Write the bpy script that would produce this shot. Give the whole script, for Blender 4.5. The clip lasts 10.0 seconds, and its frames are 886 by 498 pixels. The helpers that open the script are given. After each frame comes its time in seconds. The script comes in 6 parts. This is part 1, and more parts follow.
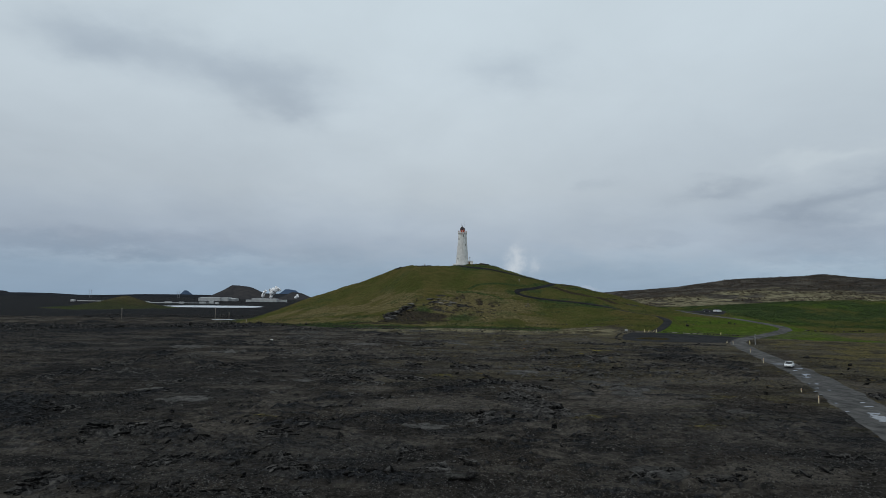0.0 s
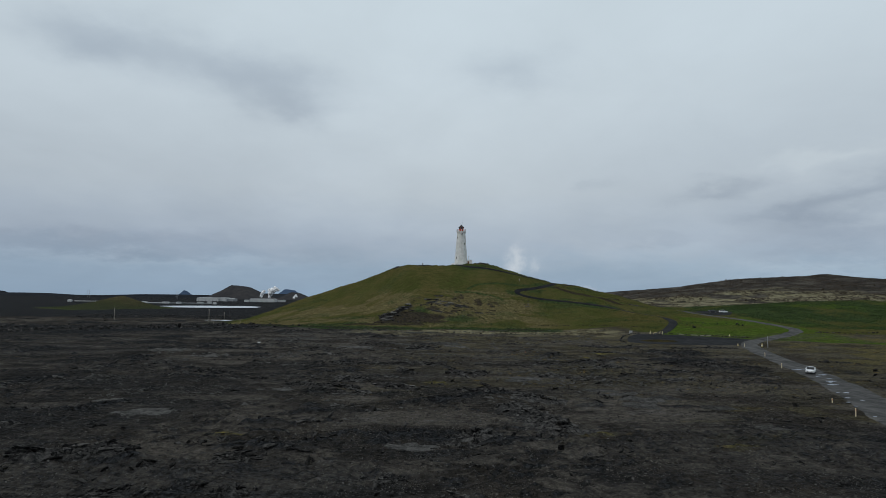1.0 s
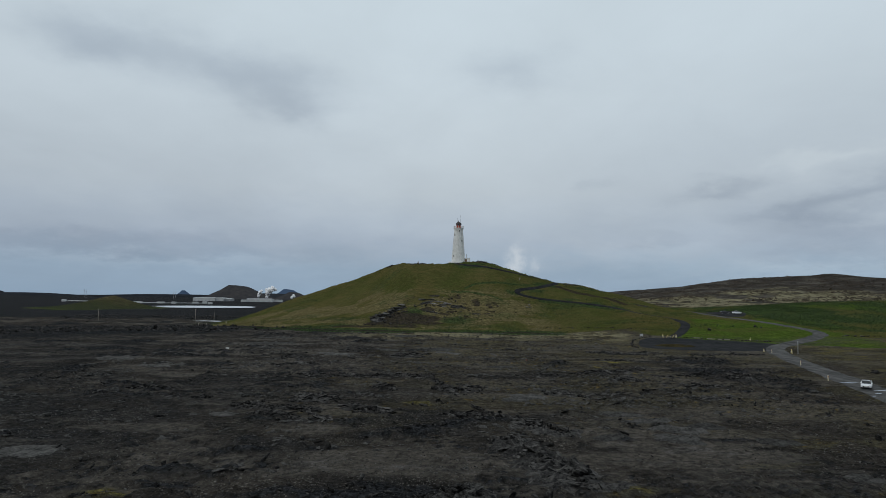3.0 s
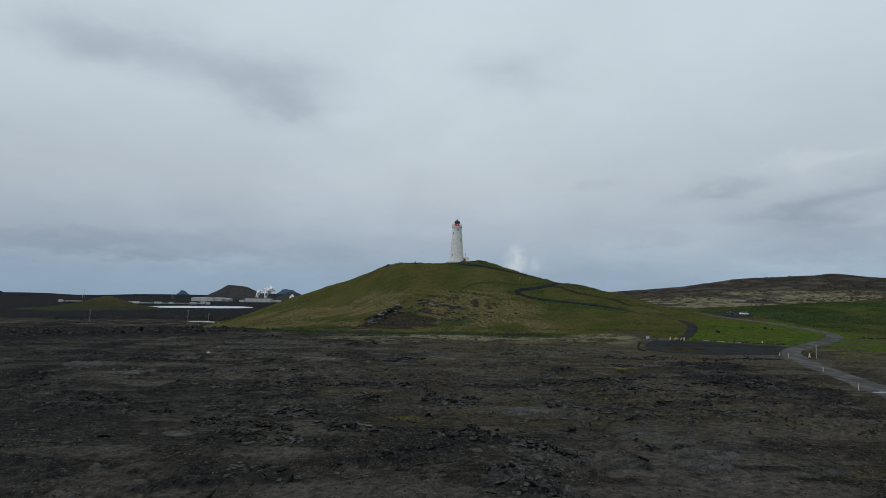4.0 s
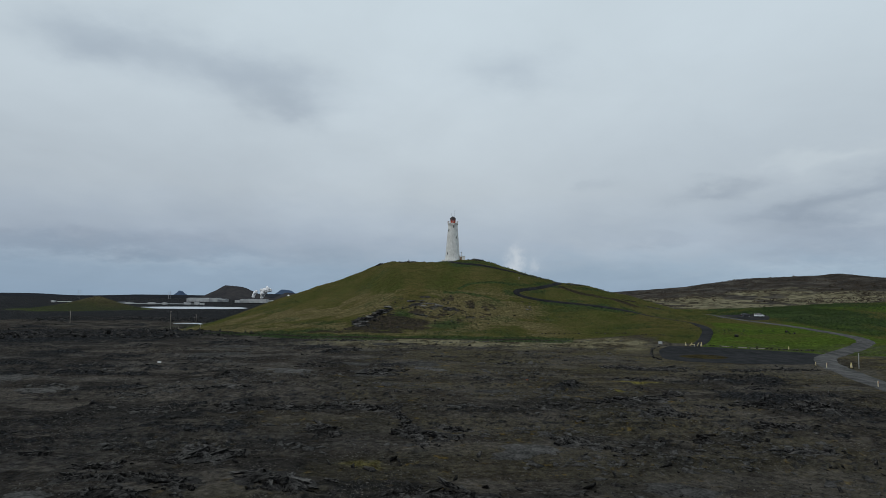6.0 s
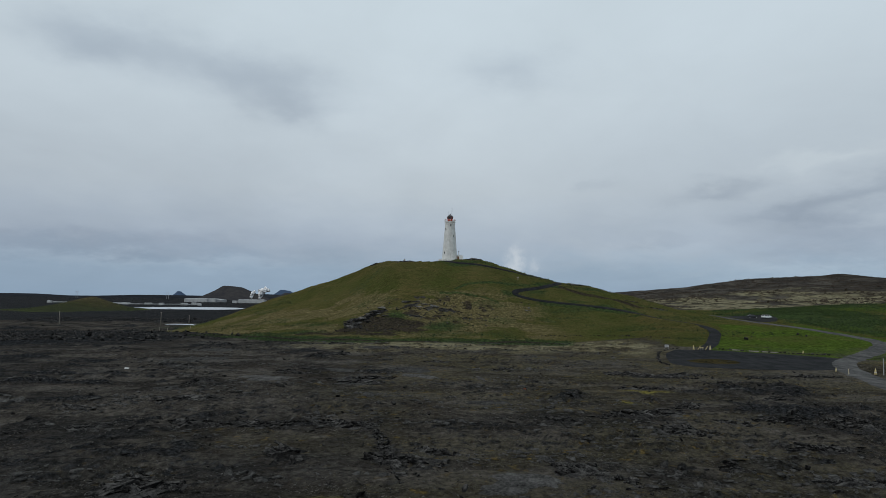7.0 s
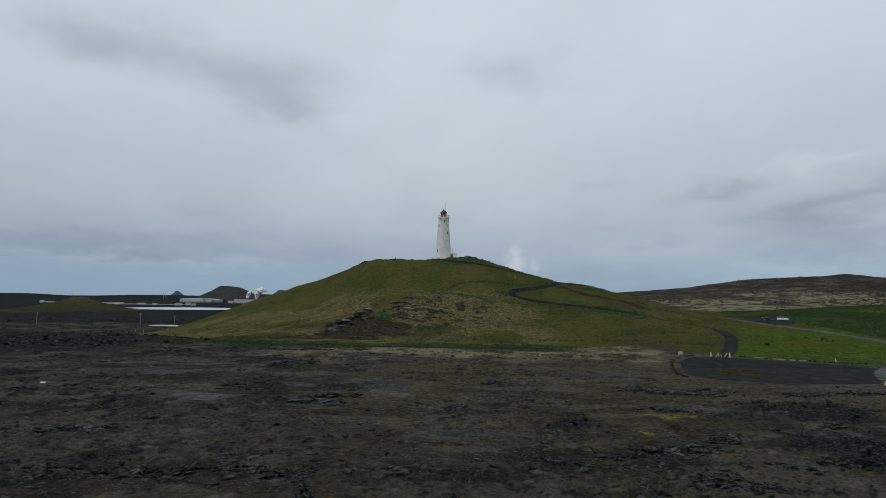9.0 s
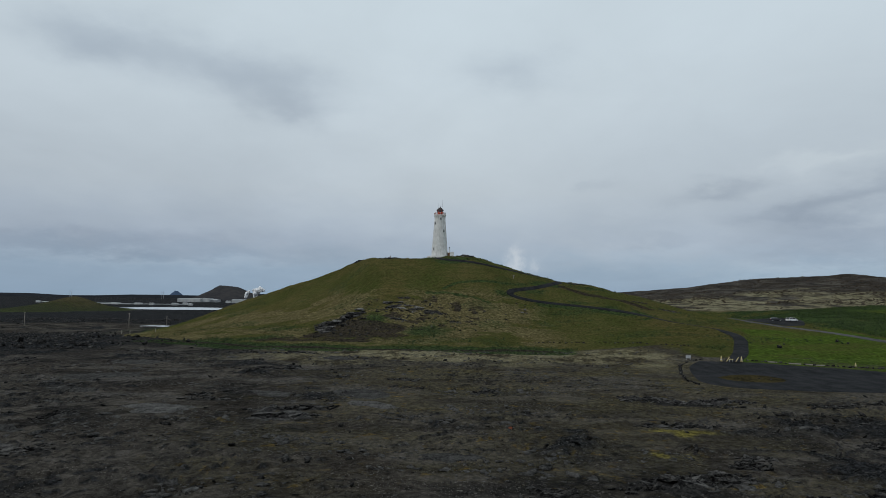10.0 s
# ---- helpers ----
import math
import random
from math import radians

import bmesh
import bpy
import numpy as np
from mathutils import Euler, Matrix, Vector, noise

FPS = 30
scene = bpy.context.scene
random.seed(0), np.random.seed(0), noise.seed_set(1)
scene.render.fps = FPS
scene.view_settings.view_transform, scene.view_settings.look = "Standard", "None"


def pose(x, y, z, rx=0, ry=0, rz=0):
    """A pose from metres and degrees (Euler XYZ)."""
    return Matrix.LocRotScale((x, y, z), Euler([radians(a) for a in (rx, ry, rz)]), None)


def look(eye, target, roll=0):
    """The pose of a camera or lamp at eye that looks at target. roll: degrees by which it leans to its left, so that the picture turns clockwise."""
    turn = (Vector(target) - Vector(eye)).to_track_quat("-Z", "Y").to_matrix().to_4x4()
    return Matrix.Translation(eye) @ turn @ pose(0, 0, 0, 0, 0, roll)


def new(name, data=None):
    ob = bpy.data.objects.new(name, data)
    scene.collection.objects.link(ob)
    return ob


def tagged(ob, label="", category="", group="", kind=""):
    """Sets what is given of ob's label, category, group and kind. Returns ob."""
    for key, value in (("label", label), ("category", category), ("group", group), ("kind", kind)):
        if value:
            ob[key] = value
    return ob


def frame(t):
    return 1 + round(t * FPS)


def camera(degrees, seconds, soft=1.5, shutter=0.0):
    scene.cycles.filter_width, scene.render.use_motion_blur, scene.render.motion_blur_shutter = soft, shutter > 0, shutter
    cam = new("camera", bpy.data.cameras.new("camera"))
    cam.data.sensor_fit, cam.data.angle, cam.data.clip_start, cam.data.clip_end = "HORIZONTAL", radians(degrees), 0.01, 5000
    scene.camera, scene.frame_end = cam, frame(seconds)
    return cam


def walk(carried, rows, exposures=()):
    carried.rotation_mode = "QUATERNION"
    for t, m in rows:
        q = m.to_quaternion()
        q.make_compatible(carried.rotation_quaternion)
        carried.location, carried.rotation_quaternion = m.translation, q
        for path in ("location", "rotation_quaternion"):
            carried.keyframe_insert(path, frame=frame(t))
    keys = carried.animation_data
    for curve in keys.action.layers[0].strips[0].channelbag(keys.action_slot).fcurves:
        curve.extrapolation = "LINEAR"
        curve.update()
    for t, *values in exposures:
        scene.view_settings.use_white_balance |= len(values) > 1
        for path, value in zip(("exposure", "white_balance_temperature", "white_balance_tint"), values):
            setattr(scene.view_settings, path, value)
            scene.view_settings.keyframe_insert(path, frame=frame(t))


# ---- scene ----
cam = camera(72.8, 10.0, soft=0.6)
METRES, EYE, TILT, LEAN, TURN = 113.0, 17.4, 0.0, 0.0, 0.0
ROWS = [
    (0.0, 0.0, 0.0, 0.0, -0.05, 4.41, -0.66),
    (0.5, 0.0051, 0.0477, 0.0002, -0.06, 4.4, -0.66),
    (1.0, 0.0107, 0.0963, 0.0004, -0.06, 4.42, -0.66),
    (1.5, 0.0166, 0.1453, 0.0007, -0.07, 4.42, -0.65),
    (2.0, 0.0225, 0.1942, 0.0012, -0.07, 4.4, -0.65),
    (2.5, 0.0286, 0.2436, 0.001, -0.06, 4.4, -0.66),
    (4.0, 0.0471, 0.3934, 0.0028, -0.04, 4.41, -0.67),
    (4.5, 0.0532, 0.4434, 0.0035, -0.06, 4.41, -0.66),
    (5.0, 0.0595, 0.4936, 0.0039, -0.08, 4.42, -0.67),
    (5.5, 0.0665, 0.5438, 0.0042, -0.09, 4.43, -0.66),
    (7.0, 0.0919, 0.6944, 0.0053, -0.11, 4.48, -0.67),
    (7.5, 0.1013, 0.7447, 0.0053, -0.12, 4.49, -0.69),
    (8.0, 0.1111, 0.7945, 0.0058, -0.11, 4.49, -0.69),
    (8.5, 0.1202, 0.8408, 0.0061, -0.1, 4.5, -0.71),
    (9.0, 0.1299, 0.8901, 0.0064, -0.11, 4.5, -0.72),
    (9.5, 0.1394, 0.9393, 0.0063, -0.11, 4.49, -0.73),
    (10.0, 0.1489, 0.9883, 0.0066, -0.12, 4.49, -0.74),
]
walk(cam, [(t, pose(0, 0, EYE, TILT, LEAN, TURN) @ pose(METRES * x, METRES * y, METRES * z, 90 + pitch, roll, yaw)) for t, x, y, z, yaw, pitch, roll in ROWS])


# ---- world, sun ----
SUN_AZ, SUN_EL = -125.0, 28.0

world = bpy.data.worlds.new("world")
scene.world = world
world.use_nodes = True


class Net:
    """Short hands for building a node tree."""

    def __init__(self, tree):
        self.t = tree
        tree.nodes.clear()

    def add(self, kind, **props):
        n = self.t.nodes.new(kind)
        for k, v in props.items():
            if k == "operation":
                n.operation = v
            elif k == "data_type":
                n.data_type = v
            elif k == "blend_type":
                n.blend_type = v
            elif k == "sky_type":
                n.sky_type = v
            elif k == "feature":
                n.feature = v
        return n

    def put(self, socket, value):
        if isinstance(value, bpy.types.NodeSocket):
            self.t.links.new(value, socket)
        elif isinstance(value, (tuple, list)) and len(value) == 3 and socket.type == "RGBA":
            socket.default_value = (*value, 1)
        else:
            socket.default_value = value

    def math(self, op, a, b=0.0, c=0.0, clamp=False):
        n = self.add("ShaderNodeMath", operation=op)
        n.use_clamp = clamp
        for s, v in zip(n.inputs, (a, b, c)):
            self.put(s, v)
        return n.outputs[0]

    def mix(self, fac, a, b, blend="MIX"):
        n = self.add("ShaderNodeMix", data_type="RGBA", blend_type=blend)
        self.put(n.inputs[0], fac)
        self.put(n.inputs[6], a)
        self.put(n.inputs[7], b)
        return n.outputs[2]

    def coords(self, out="Object"):
        return self.add("ShaderNodeTexCoord").outputs[out]

    def stretch(self, vec, scale=(1, 1, 1), loc=(0, 0, 0), rot=0.0):
        n = self.add("ShaderNodeMapping")
        self.put(n.inputs["Vector"], vec)
        n.inputs["Scale"].default_value = scale
        n.inputs["Location"].default_value = loc
        n.inputs["Rotation"].default_value = (0, 0, rot)
        return n.outputs[0]

    def noise(self, vec, scale, detail=4.0, rough=0.55, distort=0.0):
        n = self.add("ShaderNodeTexNoise")
        self.put(n.inputs["Vector"], vec)
        n.inputs["Scale"].default_value = scale
        n.inputs["Detail"].default_value = detail
        n.inputs["Roughness"].default_value = rough
        n.inputs["Distortion"].default_value = distort
        return n.outputs["Fac"]

    def warp(self, vec, scale, amount):
        n = self.add("ShaderNodeTexNoise")
        self.put(n.inputs["Vector"], vec)
        n.inputs["Scale"].default_value = scale
        n.inputs["Detail"].default_value = 4.0
        c = self.add("ShaderNodeVectorMath", operation="MULTIPLY_ADD")
        self.put(c.inputs[0], n.outputs["Color"])
        c.inputs[1].default_value = (amount, amount, amount)
        self.put(c.inputs[2], vec)
        return c.outputs[0]

    def cells(self, vec, scale, feature="F1"):
        n = self.add("ShaderNodeTexVoronoi", feature=feature)
        self.put(n.inputs["Vector"], vec)
        n.inputs["Scale"].default_value = scale
        return n

    def span(self, v, a, b, c=0.0, d=1.0):
        n = self.add("ShaderNodeMapRange")
        n.clamp = True
        for s, x in zip(n.inputs, (v, a, b, c, d)):
            self.put(s, x)
        return n.outputs[0]

    def bump(self, height, strength, distance, after=None):
        n = self.add("ShaderNodeBump")
        n.inputs["Strength"].default_value = strength
        n.inputs["Distance"].default_value = distance
        self.put(n.inputs["Height"], height)
        if after:
            self.put(n.inputs["Normal"], after)
        return n.outputs[0]

    def attr(self, name):
        n = self.add("ShaderNodeAttribute")
        n.attribute_name = name
        sep = self.add("ShaderNodeSeparateColor")
        self.t.links.new(n.outputs["Color"], sep.inputs[0])
        return sep.outputs[0], sep.outputs[1], sep.outputs[2], n.outputs["Alpha"]

    def done(self, color, rough=0.9, normal=None, metal=0.0, spec=0.3, alpha=None):
        b = self.add("ShaderNodeBsdfPrincipled")
        self.put(b.inputs["Base Color"], color)
        self.put(b.inputs["Roughness"], rough)
        self.put(b.inputs["Metallic"], metal)
        self.put(b.inputs["Specular IOR Level"], spec)
        if normal:
            self.put(b.inputs["Normal"], normal)
        if alpha is not None:
            self.put(b.inputs["Alpha"], alpha)
        o = self.add("ShaderNodeOutputMaterial")
        self.t.links.new(b.outputs[0], o.inputs[0])


def sky():
    """A closed grey cloud deck over a blue sky that shows a little low down."""
    k = Net(world.node_tree)
    way = k.coords("Generated")
    sep = k.add("ShaderNodeSeparateXYZ")
    k.put(sep.inputs[0], way)
    x, y, z = sep.outputs
    az = k.math("ARCTAN2", x, y)
    el = k.math("ARCSINE", z)
    # cloud noise on a flat deck, so that it crowds towards the horizon
    lift = k.math("ADD", k.math("MAXIMUM", z, 0.0), 0.30)
    deck = k.add("ShaderNodeCombineXYZ")
    k.put(deck.inputs[0], k.math("DIVIDE", x, lift))
    k.put(deck.inputs[1], k.math("DIVIDE", y, lift))
    big = k.noise(deck.outputs[0], 0.9, 5, 0.5, 0.6)
    fine = k.noise(deck.outputs[0], 2.6, 7, 0.56, 0.4)
    wob = k.math("MULTIPLY", k.math("SUBTRACT", k.noise(deck.outputs[0], 5.0, 5, 0.55), 0.5), 0.16)
    wob2 = k.math("MULTIPLY", k.math("SUBTRACT", k.noise(k.stretch(deck.outputs[0], (1, 1, 1), (7, 3, 0)), 5.5, 5, 0.55), 0.5), 0.13)
    # grey tone by height
    ramp = k.add("ShaderNodeValToRGB")
    cr = ramp.color_ramp
    stops = ((0.0, (0.268, 0.368, 0.488)), (0.06, (0.280, 0.374, 0.488)), (0.14, (0.360, 0.428, 0.520)), (0.27, (0.468, 0.532, 0.592)),
             (0.50, (0.565, 0.645, 0.703)), (0.75, (0.600, 0.692, 0.752)), (1.0, (0.580, 0.650, 0.700)))
    while len(cr.elements) < len(stops):
        cr.elements.new(0.5)
    for e, (p, c) in zip(cr.elements, stops):
        e.position, e.color = p, (*c, 1)
    k.put(ramp.inputs[0], k.math("MULTIPLY", k.math("MAXIMUM", k.math("ADD", el, k.math("MULTIPLY", wob, 0.25)), 0.0), 1.6))
    col = ramp.outputs[0]
    tone = k.math("ADD", k.span(big, 0.3, 0.7, 0.94, 1.06), k.span(fine, 0.3, 0.7, -0.03, 0.03))
    col = k.mix(1.0, col, tone, "MULTIPLY")

    side, rise = wob, k.math("MULTIPLY", wob2, 0.6)

    def blob(a0, e0, wa, we, lean=0.0, side=side, rise=rise):
        da = k.math("SUBTRACT", k.math("ADD", az, side), radians(a0))
        de = k.math("SUBTRACT", k.math("ADD", el, rise), radians(e0))
        de = k.math("SUBTRACT", de, k.math("MULTIPLY", da, lean))
        s = k.math("ADD", k.math("POWER", k.math("ABSOLUTE", k.math("DIVIDE", da, radians(wa))), 2.0),
                   k.math("POWER", k.math("ABSOLUTE", k.math("DIVIDE", de, radians(we))), 2.0))
        return k.math("EXPONENT", k.math("MULTIPLY", s, -1.0))

    for a0, e0, wa, we, lean, depth in CLOUDS:
        shade = (0.62, 0.645, 0.70) if depth > 0 else (1.45, 1.40, 1.30)
        col = k.mix(k.math("MULTIPLY", blob(a0, e0, wa, we, lean), abs(depth)), col, k.mix(1.0, col, shade, "MULTIPLY"))
    curl = k.math("MULTIPLY", k.math("SUBTRACT", k.noise(way, 38.0, 6, 0.62), 0.5), 0.05)
    curl2 = k.math("MULTIPLY", k.math("SUBTRACT", k.noise(k.stretch(way, (1, 1, 1), (3, 1, 2)), 38.0, 6, 0.62), 0.5), 0.05)
    for a0, e0, wa, we, lean, depth in VAPOUR:
        puff = blob(a0, e0, wa, we, lean, curl, curl2)
        col = k.mix(k.math("MULTIPLY", puff, depth), col, (0.66, 0.70, 0.74))
    lit = k.add("ShaderNodeBackground")
    k.put(lit.inputs[0], col)
    lit.inputs[1].default_value = 1.0
    clear = k.add("ShaderNodeBackground")
    tex = k.add("ShaderNodeTexSky", sky_type="NISHITA")
    tex.sun_disc, tex.sun_elevation, tex.sun_rotation = False, radians(SUN_EL), radians(SUN_AZ)
    k.put(clear.inputs[0], tex.outputs[0])
    clear.inputs[1].default_value = 0.08
    both = k.add("ShaderNodeMixShader")
    both.inputs[0].default_value = 0.94
    k.t.links.new(clear.outputs[0], both.inputs[1])
    k.t.links.new(lit.outputs[0], both.inputs[2])
    out = k.add("ShaderNodeOutputWorld")
    k.t.links.new(both.outputs[0], out.inputs[0])


# darker and lighter clouds: azimuth and height in degrees, half sizes, lean, depth
CLOUDS = [
    (-18.5, 19.2, 7.0, 2.2, -0.12, 0.58),
    (-31.0, 20.6, 5.5, 1.9, -0.02, 0.62),
    (-14.5, 17.2, 4.0, 1.2, -0.05, 0.42),
    (6.0, 20.8, 4.2, 1.7, 0.05, 0.42),
    (25.0, 9.4, 3.2, 0.8, 0.1, 0.45),
    (31.0, 7.4, 5.0, 1.0, 0.12, 0.55),
    (36.5, 9.0, 4.0, 1.1, 0.15, 0.48),
    (33.0, 11.6, 4.5, 0.7, 0.1, -0.25),
    (35.5, 6.2, 4.0, 0.5, 0.1, -0.22),
    (14.0, 10.3, 1.6, 0.6, 0.1, 0.2),
    (20.0, 5.3, 3.2, 0.6, 0.0, 0.22),
    (-30.0, 4.0, 16.0, 1.1, 0.0, 0.42),
    (-24.0, 2.6, 12.0, 0.6, 0.0, -0.22),
    (33.0, 2.2, 8.0, 0.7, 0.0, -0.35),
    (32.0, 5.3, 6.5, 1.9, 0.05, 0.50),
    (-24.0, 20.2, 11.0, 2.4, -0.05, 0.22),
    (22.0, 4.4, 13.0, 2.4, 0.0, -0.34),
    (2.0, 10.0, 13.0, 7.0, 0.0, -0.18),
]
# thin steam low in the air, far behind the hill and the ridge
VAPOUR = [(6.5, 2.4, 0.75, 0.9, 0.0, 0.6), (7.2, 3.5, 0.7, 1.0, 0.0, 0.55), (8.9, 3.0, 0.5, 0.8, 0.0, 0.3), (13.6, 0.9, 0.9, 0.3, 0.0, 0.25)]
sky()
sun = new("sun", bpy.data.lights.new("sun", "SUN"))
sun.data.energy, sun.data.angle, sun.data.color = 0.6, radians(20), (1.0, 0.97, 0.92)
sx, sy = math.sin(radians(SUN_AZ)), math.cos(radians(SUN_AZ))
sun.matrix_world = look((sx * 300, sy * 300, 300 * math.tan(radians(SUN_EL))), (0, 0, 0))

# ---- terrain ----
TABLE = np.random.RandomState(5).rand(256, 256)


def grain(x, y, seed=0):
    """Smooth value noise, 0 to 1, one cell a unit."""
    x, y = np.asarray(x, float) + 31.7 * seed, np.asarray(y, float) + 17.3 * seed
    i, j = np.floor(x).astype(int), np.floor(y).astype(int)
    u, v = x - i, y - j
    u, v = u * u * u * (u * (6 * u - 15) + 10), v * v * v * (v * (6 * v - 15) + 10)
    i0, i1, j0, j1 = i % 256, (i + 1) % 256, j % 256, (j + 1) % 256
    return (TABLE[i0, j0] * (1 - u) + TABLE[i1, j0] * u) * (1 - v) + (TABLE[i0, j1] * (1 - u) + TABLE[i1, j1] * u) * v


def fbm(x, y, seed=0, octaves=4, gain=0.5):
    s, a, n = 0.0, 1.0, 0.0
    for o in range(octaves):
        s, n = s + a * grain(x * 2 ** o, y * 2 ** o, seed + 3 * o), n + a
        a *= gain
    return s / n


def ridged(x, y, seed=0, octaves=4):
    s, a, n = 0.0, 1.0, 0.0
    for o in range(octaves):
        s, n = s + a * (1 - np.abs(2 * grain(x * 2 ** o, y * 2 ** o, seed + 5 * o) - 1)), n + a
        a *= 0.55
    return s / n


def ease(a, b, v):
    t = np.clip((v - a) / (b - a), 0, 1)
    return t * t * (3 - 2 * t)


def dome(x, y, cx, cy, wx, wy):
    return np.exp(-((x - cx) / wx) ** 2 - ((y - cy) / wy) ** 2)


def line_gap(x, y, pts):
    """Distance from a chain of points in plan."""
    best = np.full(np.shape(x), 1e9)
    for (ax, ay), (bx, by) in zip(pts[:-1], pts[1:]):
        dx, dy = bx - ax, by - ay
        t = np.clip(((x - ax) * dx + (y - ay) * dy) / (dx * dx + dy * dy), 0, 1)
        best = np.minimum(best, np.hypot(x - ax - t * dx, y - ay - t * dy))
    return best


CREST = ((-200, -9), (-172, -7), (-150, 0), (-128, 8.3), (-111, 15), (-95, 19.5), (-81, 24.5), (-70, 27.9), (-59, 32.0), (-48, 36.2), (-41, 39.4), (-30, 40.4), (-14, 39.8), (0, 39.5), (12, 40.4),
         (28, 42), (36, 41), (52, 36), (66, 31.8), (80, 28.2), (88, 26.6), (101, 25.8), (110, 23), (118, 20.8), (129, 19.5), (145, 12.5), (160, 8.5), (185, 7))
FALL = ((0, 1.0), (0.08, 0.99), (0.14, 0.955), (0.25, 0.79), (0.39, 0.52), (0.53, 0.27), (0.67, 0.14), (0.82, 0.06), (1.0, 0.0))
RIDGE = ((150, 0), (260, 8), (369, 20), (437, 29), (510, 36), (596, 45), (633, 51), (700, 55), (780, 58), (815, 61), (831, 65), (850, 61), (878, 59), (961, 54), (1300, 50), (2200, 30))
ROAD = ((42, 30), (52, 58), (58, 73), (64, 88), (69.4, 102), (76, 118), (85.3, 143.2), (96, 181.7), (105, 210.3), (112, 230), (121, 246), (132, 257.8), (152.8, 276.2), (166, 291),
        (171, 305), (170, 319.7), (168.5, 334), (165, 349), (158.5, 362), (153.5, 374), (152.5, 389), (156, 403), (164, 416))
PATH = ((94, 273), (103, 286), (111, 302), (119, 318), (122.5, 331), (121, 341), (115, 350), (109, 357), (100.5, 375.6), (87, 390.9), (71.3, 397.5), (59.5, 399.5), (52, 401), (49.5, 404.5),
        (51.5, 409), (57.4, 413.5), (69, 423.3), (79, 438), (83, 449), (79, 455), (68, 450), (55, 444), (44, 440), (34, 438.5), (26, 440), (19, 444), (13, 452), (14, 460))
BANK_PATH = ((122.5, 331), (121, 341), (115, 350), (109, 357), (104, 367))
BANK = ((116, 339), (110.5, 346), (104.5, 353), (101, 361))
TRAIL_A = ((18, 405), (22.5, 409), (43.5, 415), (54, 418))
TRAIL_B = ((10, 401), (21.5, 398), (30, 394), (38, 390))
SOIL_TRACK = ((80, 430), (88, 418.5), (99.4, 406.8), (107, 401), (113, 390.5))
FOOT_TRACK = ((-92, 338), (-74.8, 330), (-44.6, 311), (-15.8, 305.7), (13, 304.4), (38, 305.7), (54, 302.8))
YARD = ((86, 277), (80, 269), (76.6, 260.7), (72.8, 248), (70, 239), (73.7, 231.8), (84, 228.6), (101, 227), (110, 229), (116, 237), (123, 248), (131, 258), (120, 264.5),
        (110, 268), (98.2, 273.8), (92, 275))


def soft_interp(v, table, width):
    a = np.array(table, float)
    return sum(np.interp(v + o * width, a[:, 0], a[:, 1]) for o in (-1, -0.5, 0, 0.5, 1)) / 5


def hill_part(x, y):
    """How far up the hill's fall a place lies: 1 on the crest, 0 off it."""
    top = 470 + 58 * ease(10, 52, -x)
    foot = 302 + 95 * (np.clip(-x - 20, 0, 200) / 115) ** 1.6 + 10 * (fbm(x / 40, y / 90, 41, 3) - 0.5)
    v = np.where(y < top, (top - y) / np.maximum(top - foot, 20), (y - top - 15) / 140)
    return soft_interp(np.clip(v, 0, 1.2), FALL, 0.03) * ease(198, 160, x)


def mound(x, y):
    """The small green cone on the far plain."""
    side = np.where(x < -534, 58, 36)
    return np.exp(-np.abs((x + 534) / side) ** 1.25 - np.abs((y - 1017) / 75) ** 1.8)


def lay(x, y):
    """The bare ground without the hill."""
    u = -0.8 * x + 0.6 * (y - 260)
    z = 0.8 * ease(80, 260, y) - 12.3 * ease(50, 400, u) - 0.8 * dome(x, y, -222, 626, 45, 45)
    z = z + np.clip((y - 255) * 0.054, 0, 7) * ease(55, 105, x)
    z = z + 8.9 * dome(x, y, 312, 450, 118, 72) + 1.6 * dome(x, y, 285, 425, 26, 20) + 1.2 * dome(x, y, 225, 372, 22, 18)
    r = np.clip((y - 520) / 780, 0, 1)
    r = np.where(y > 1300, 1 - 0.4 * ease(1300, 3200, y), r * (0.75 + 0.25 * r))
    z = z + soft_interp(x * np.where(y < 1300, 1 + 0.25 * (1 - r), 1), RIDGE, 12) * r
    z = z + 22.5 * mound(x, y)
    return z


def shape(x, y):
    """The ground's large form."""
    z = lay(x, y)
    g = hill_part(x, y)
    z = z + (soft_interp(x, CREST, 5) - z) * g
    step = (x + 36) * 0.736 - (y - 360) * 0.675 + 3 * (fbm(x / 5, y / 5, 44, 3) - 0.5)
    z = z - 1.2 * dome(x, y, -20, 348, 19, 15) - 2.6 * ease(-0.6, 1.2, step) * dome(x, y, -20, 356, 17, 17)
    return z


def road_gap(x, y):
    """Distance from the nearest road, path or car park."""
    yard = np.maximum(np.hypot((x - 95) / 34, (y - 251) / 27) - 1, 0) * 25
    park = np.maximum(np.hypot((x - 180) / 27, (y - 393) / 11) - 1, 0) * 15
    return np.minimum(np.minimum(line_gap(x, y, ROAD), line_gap(x, y, PATH) + 2.5), np.minimum(yard, park) + 4)


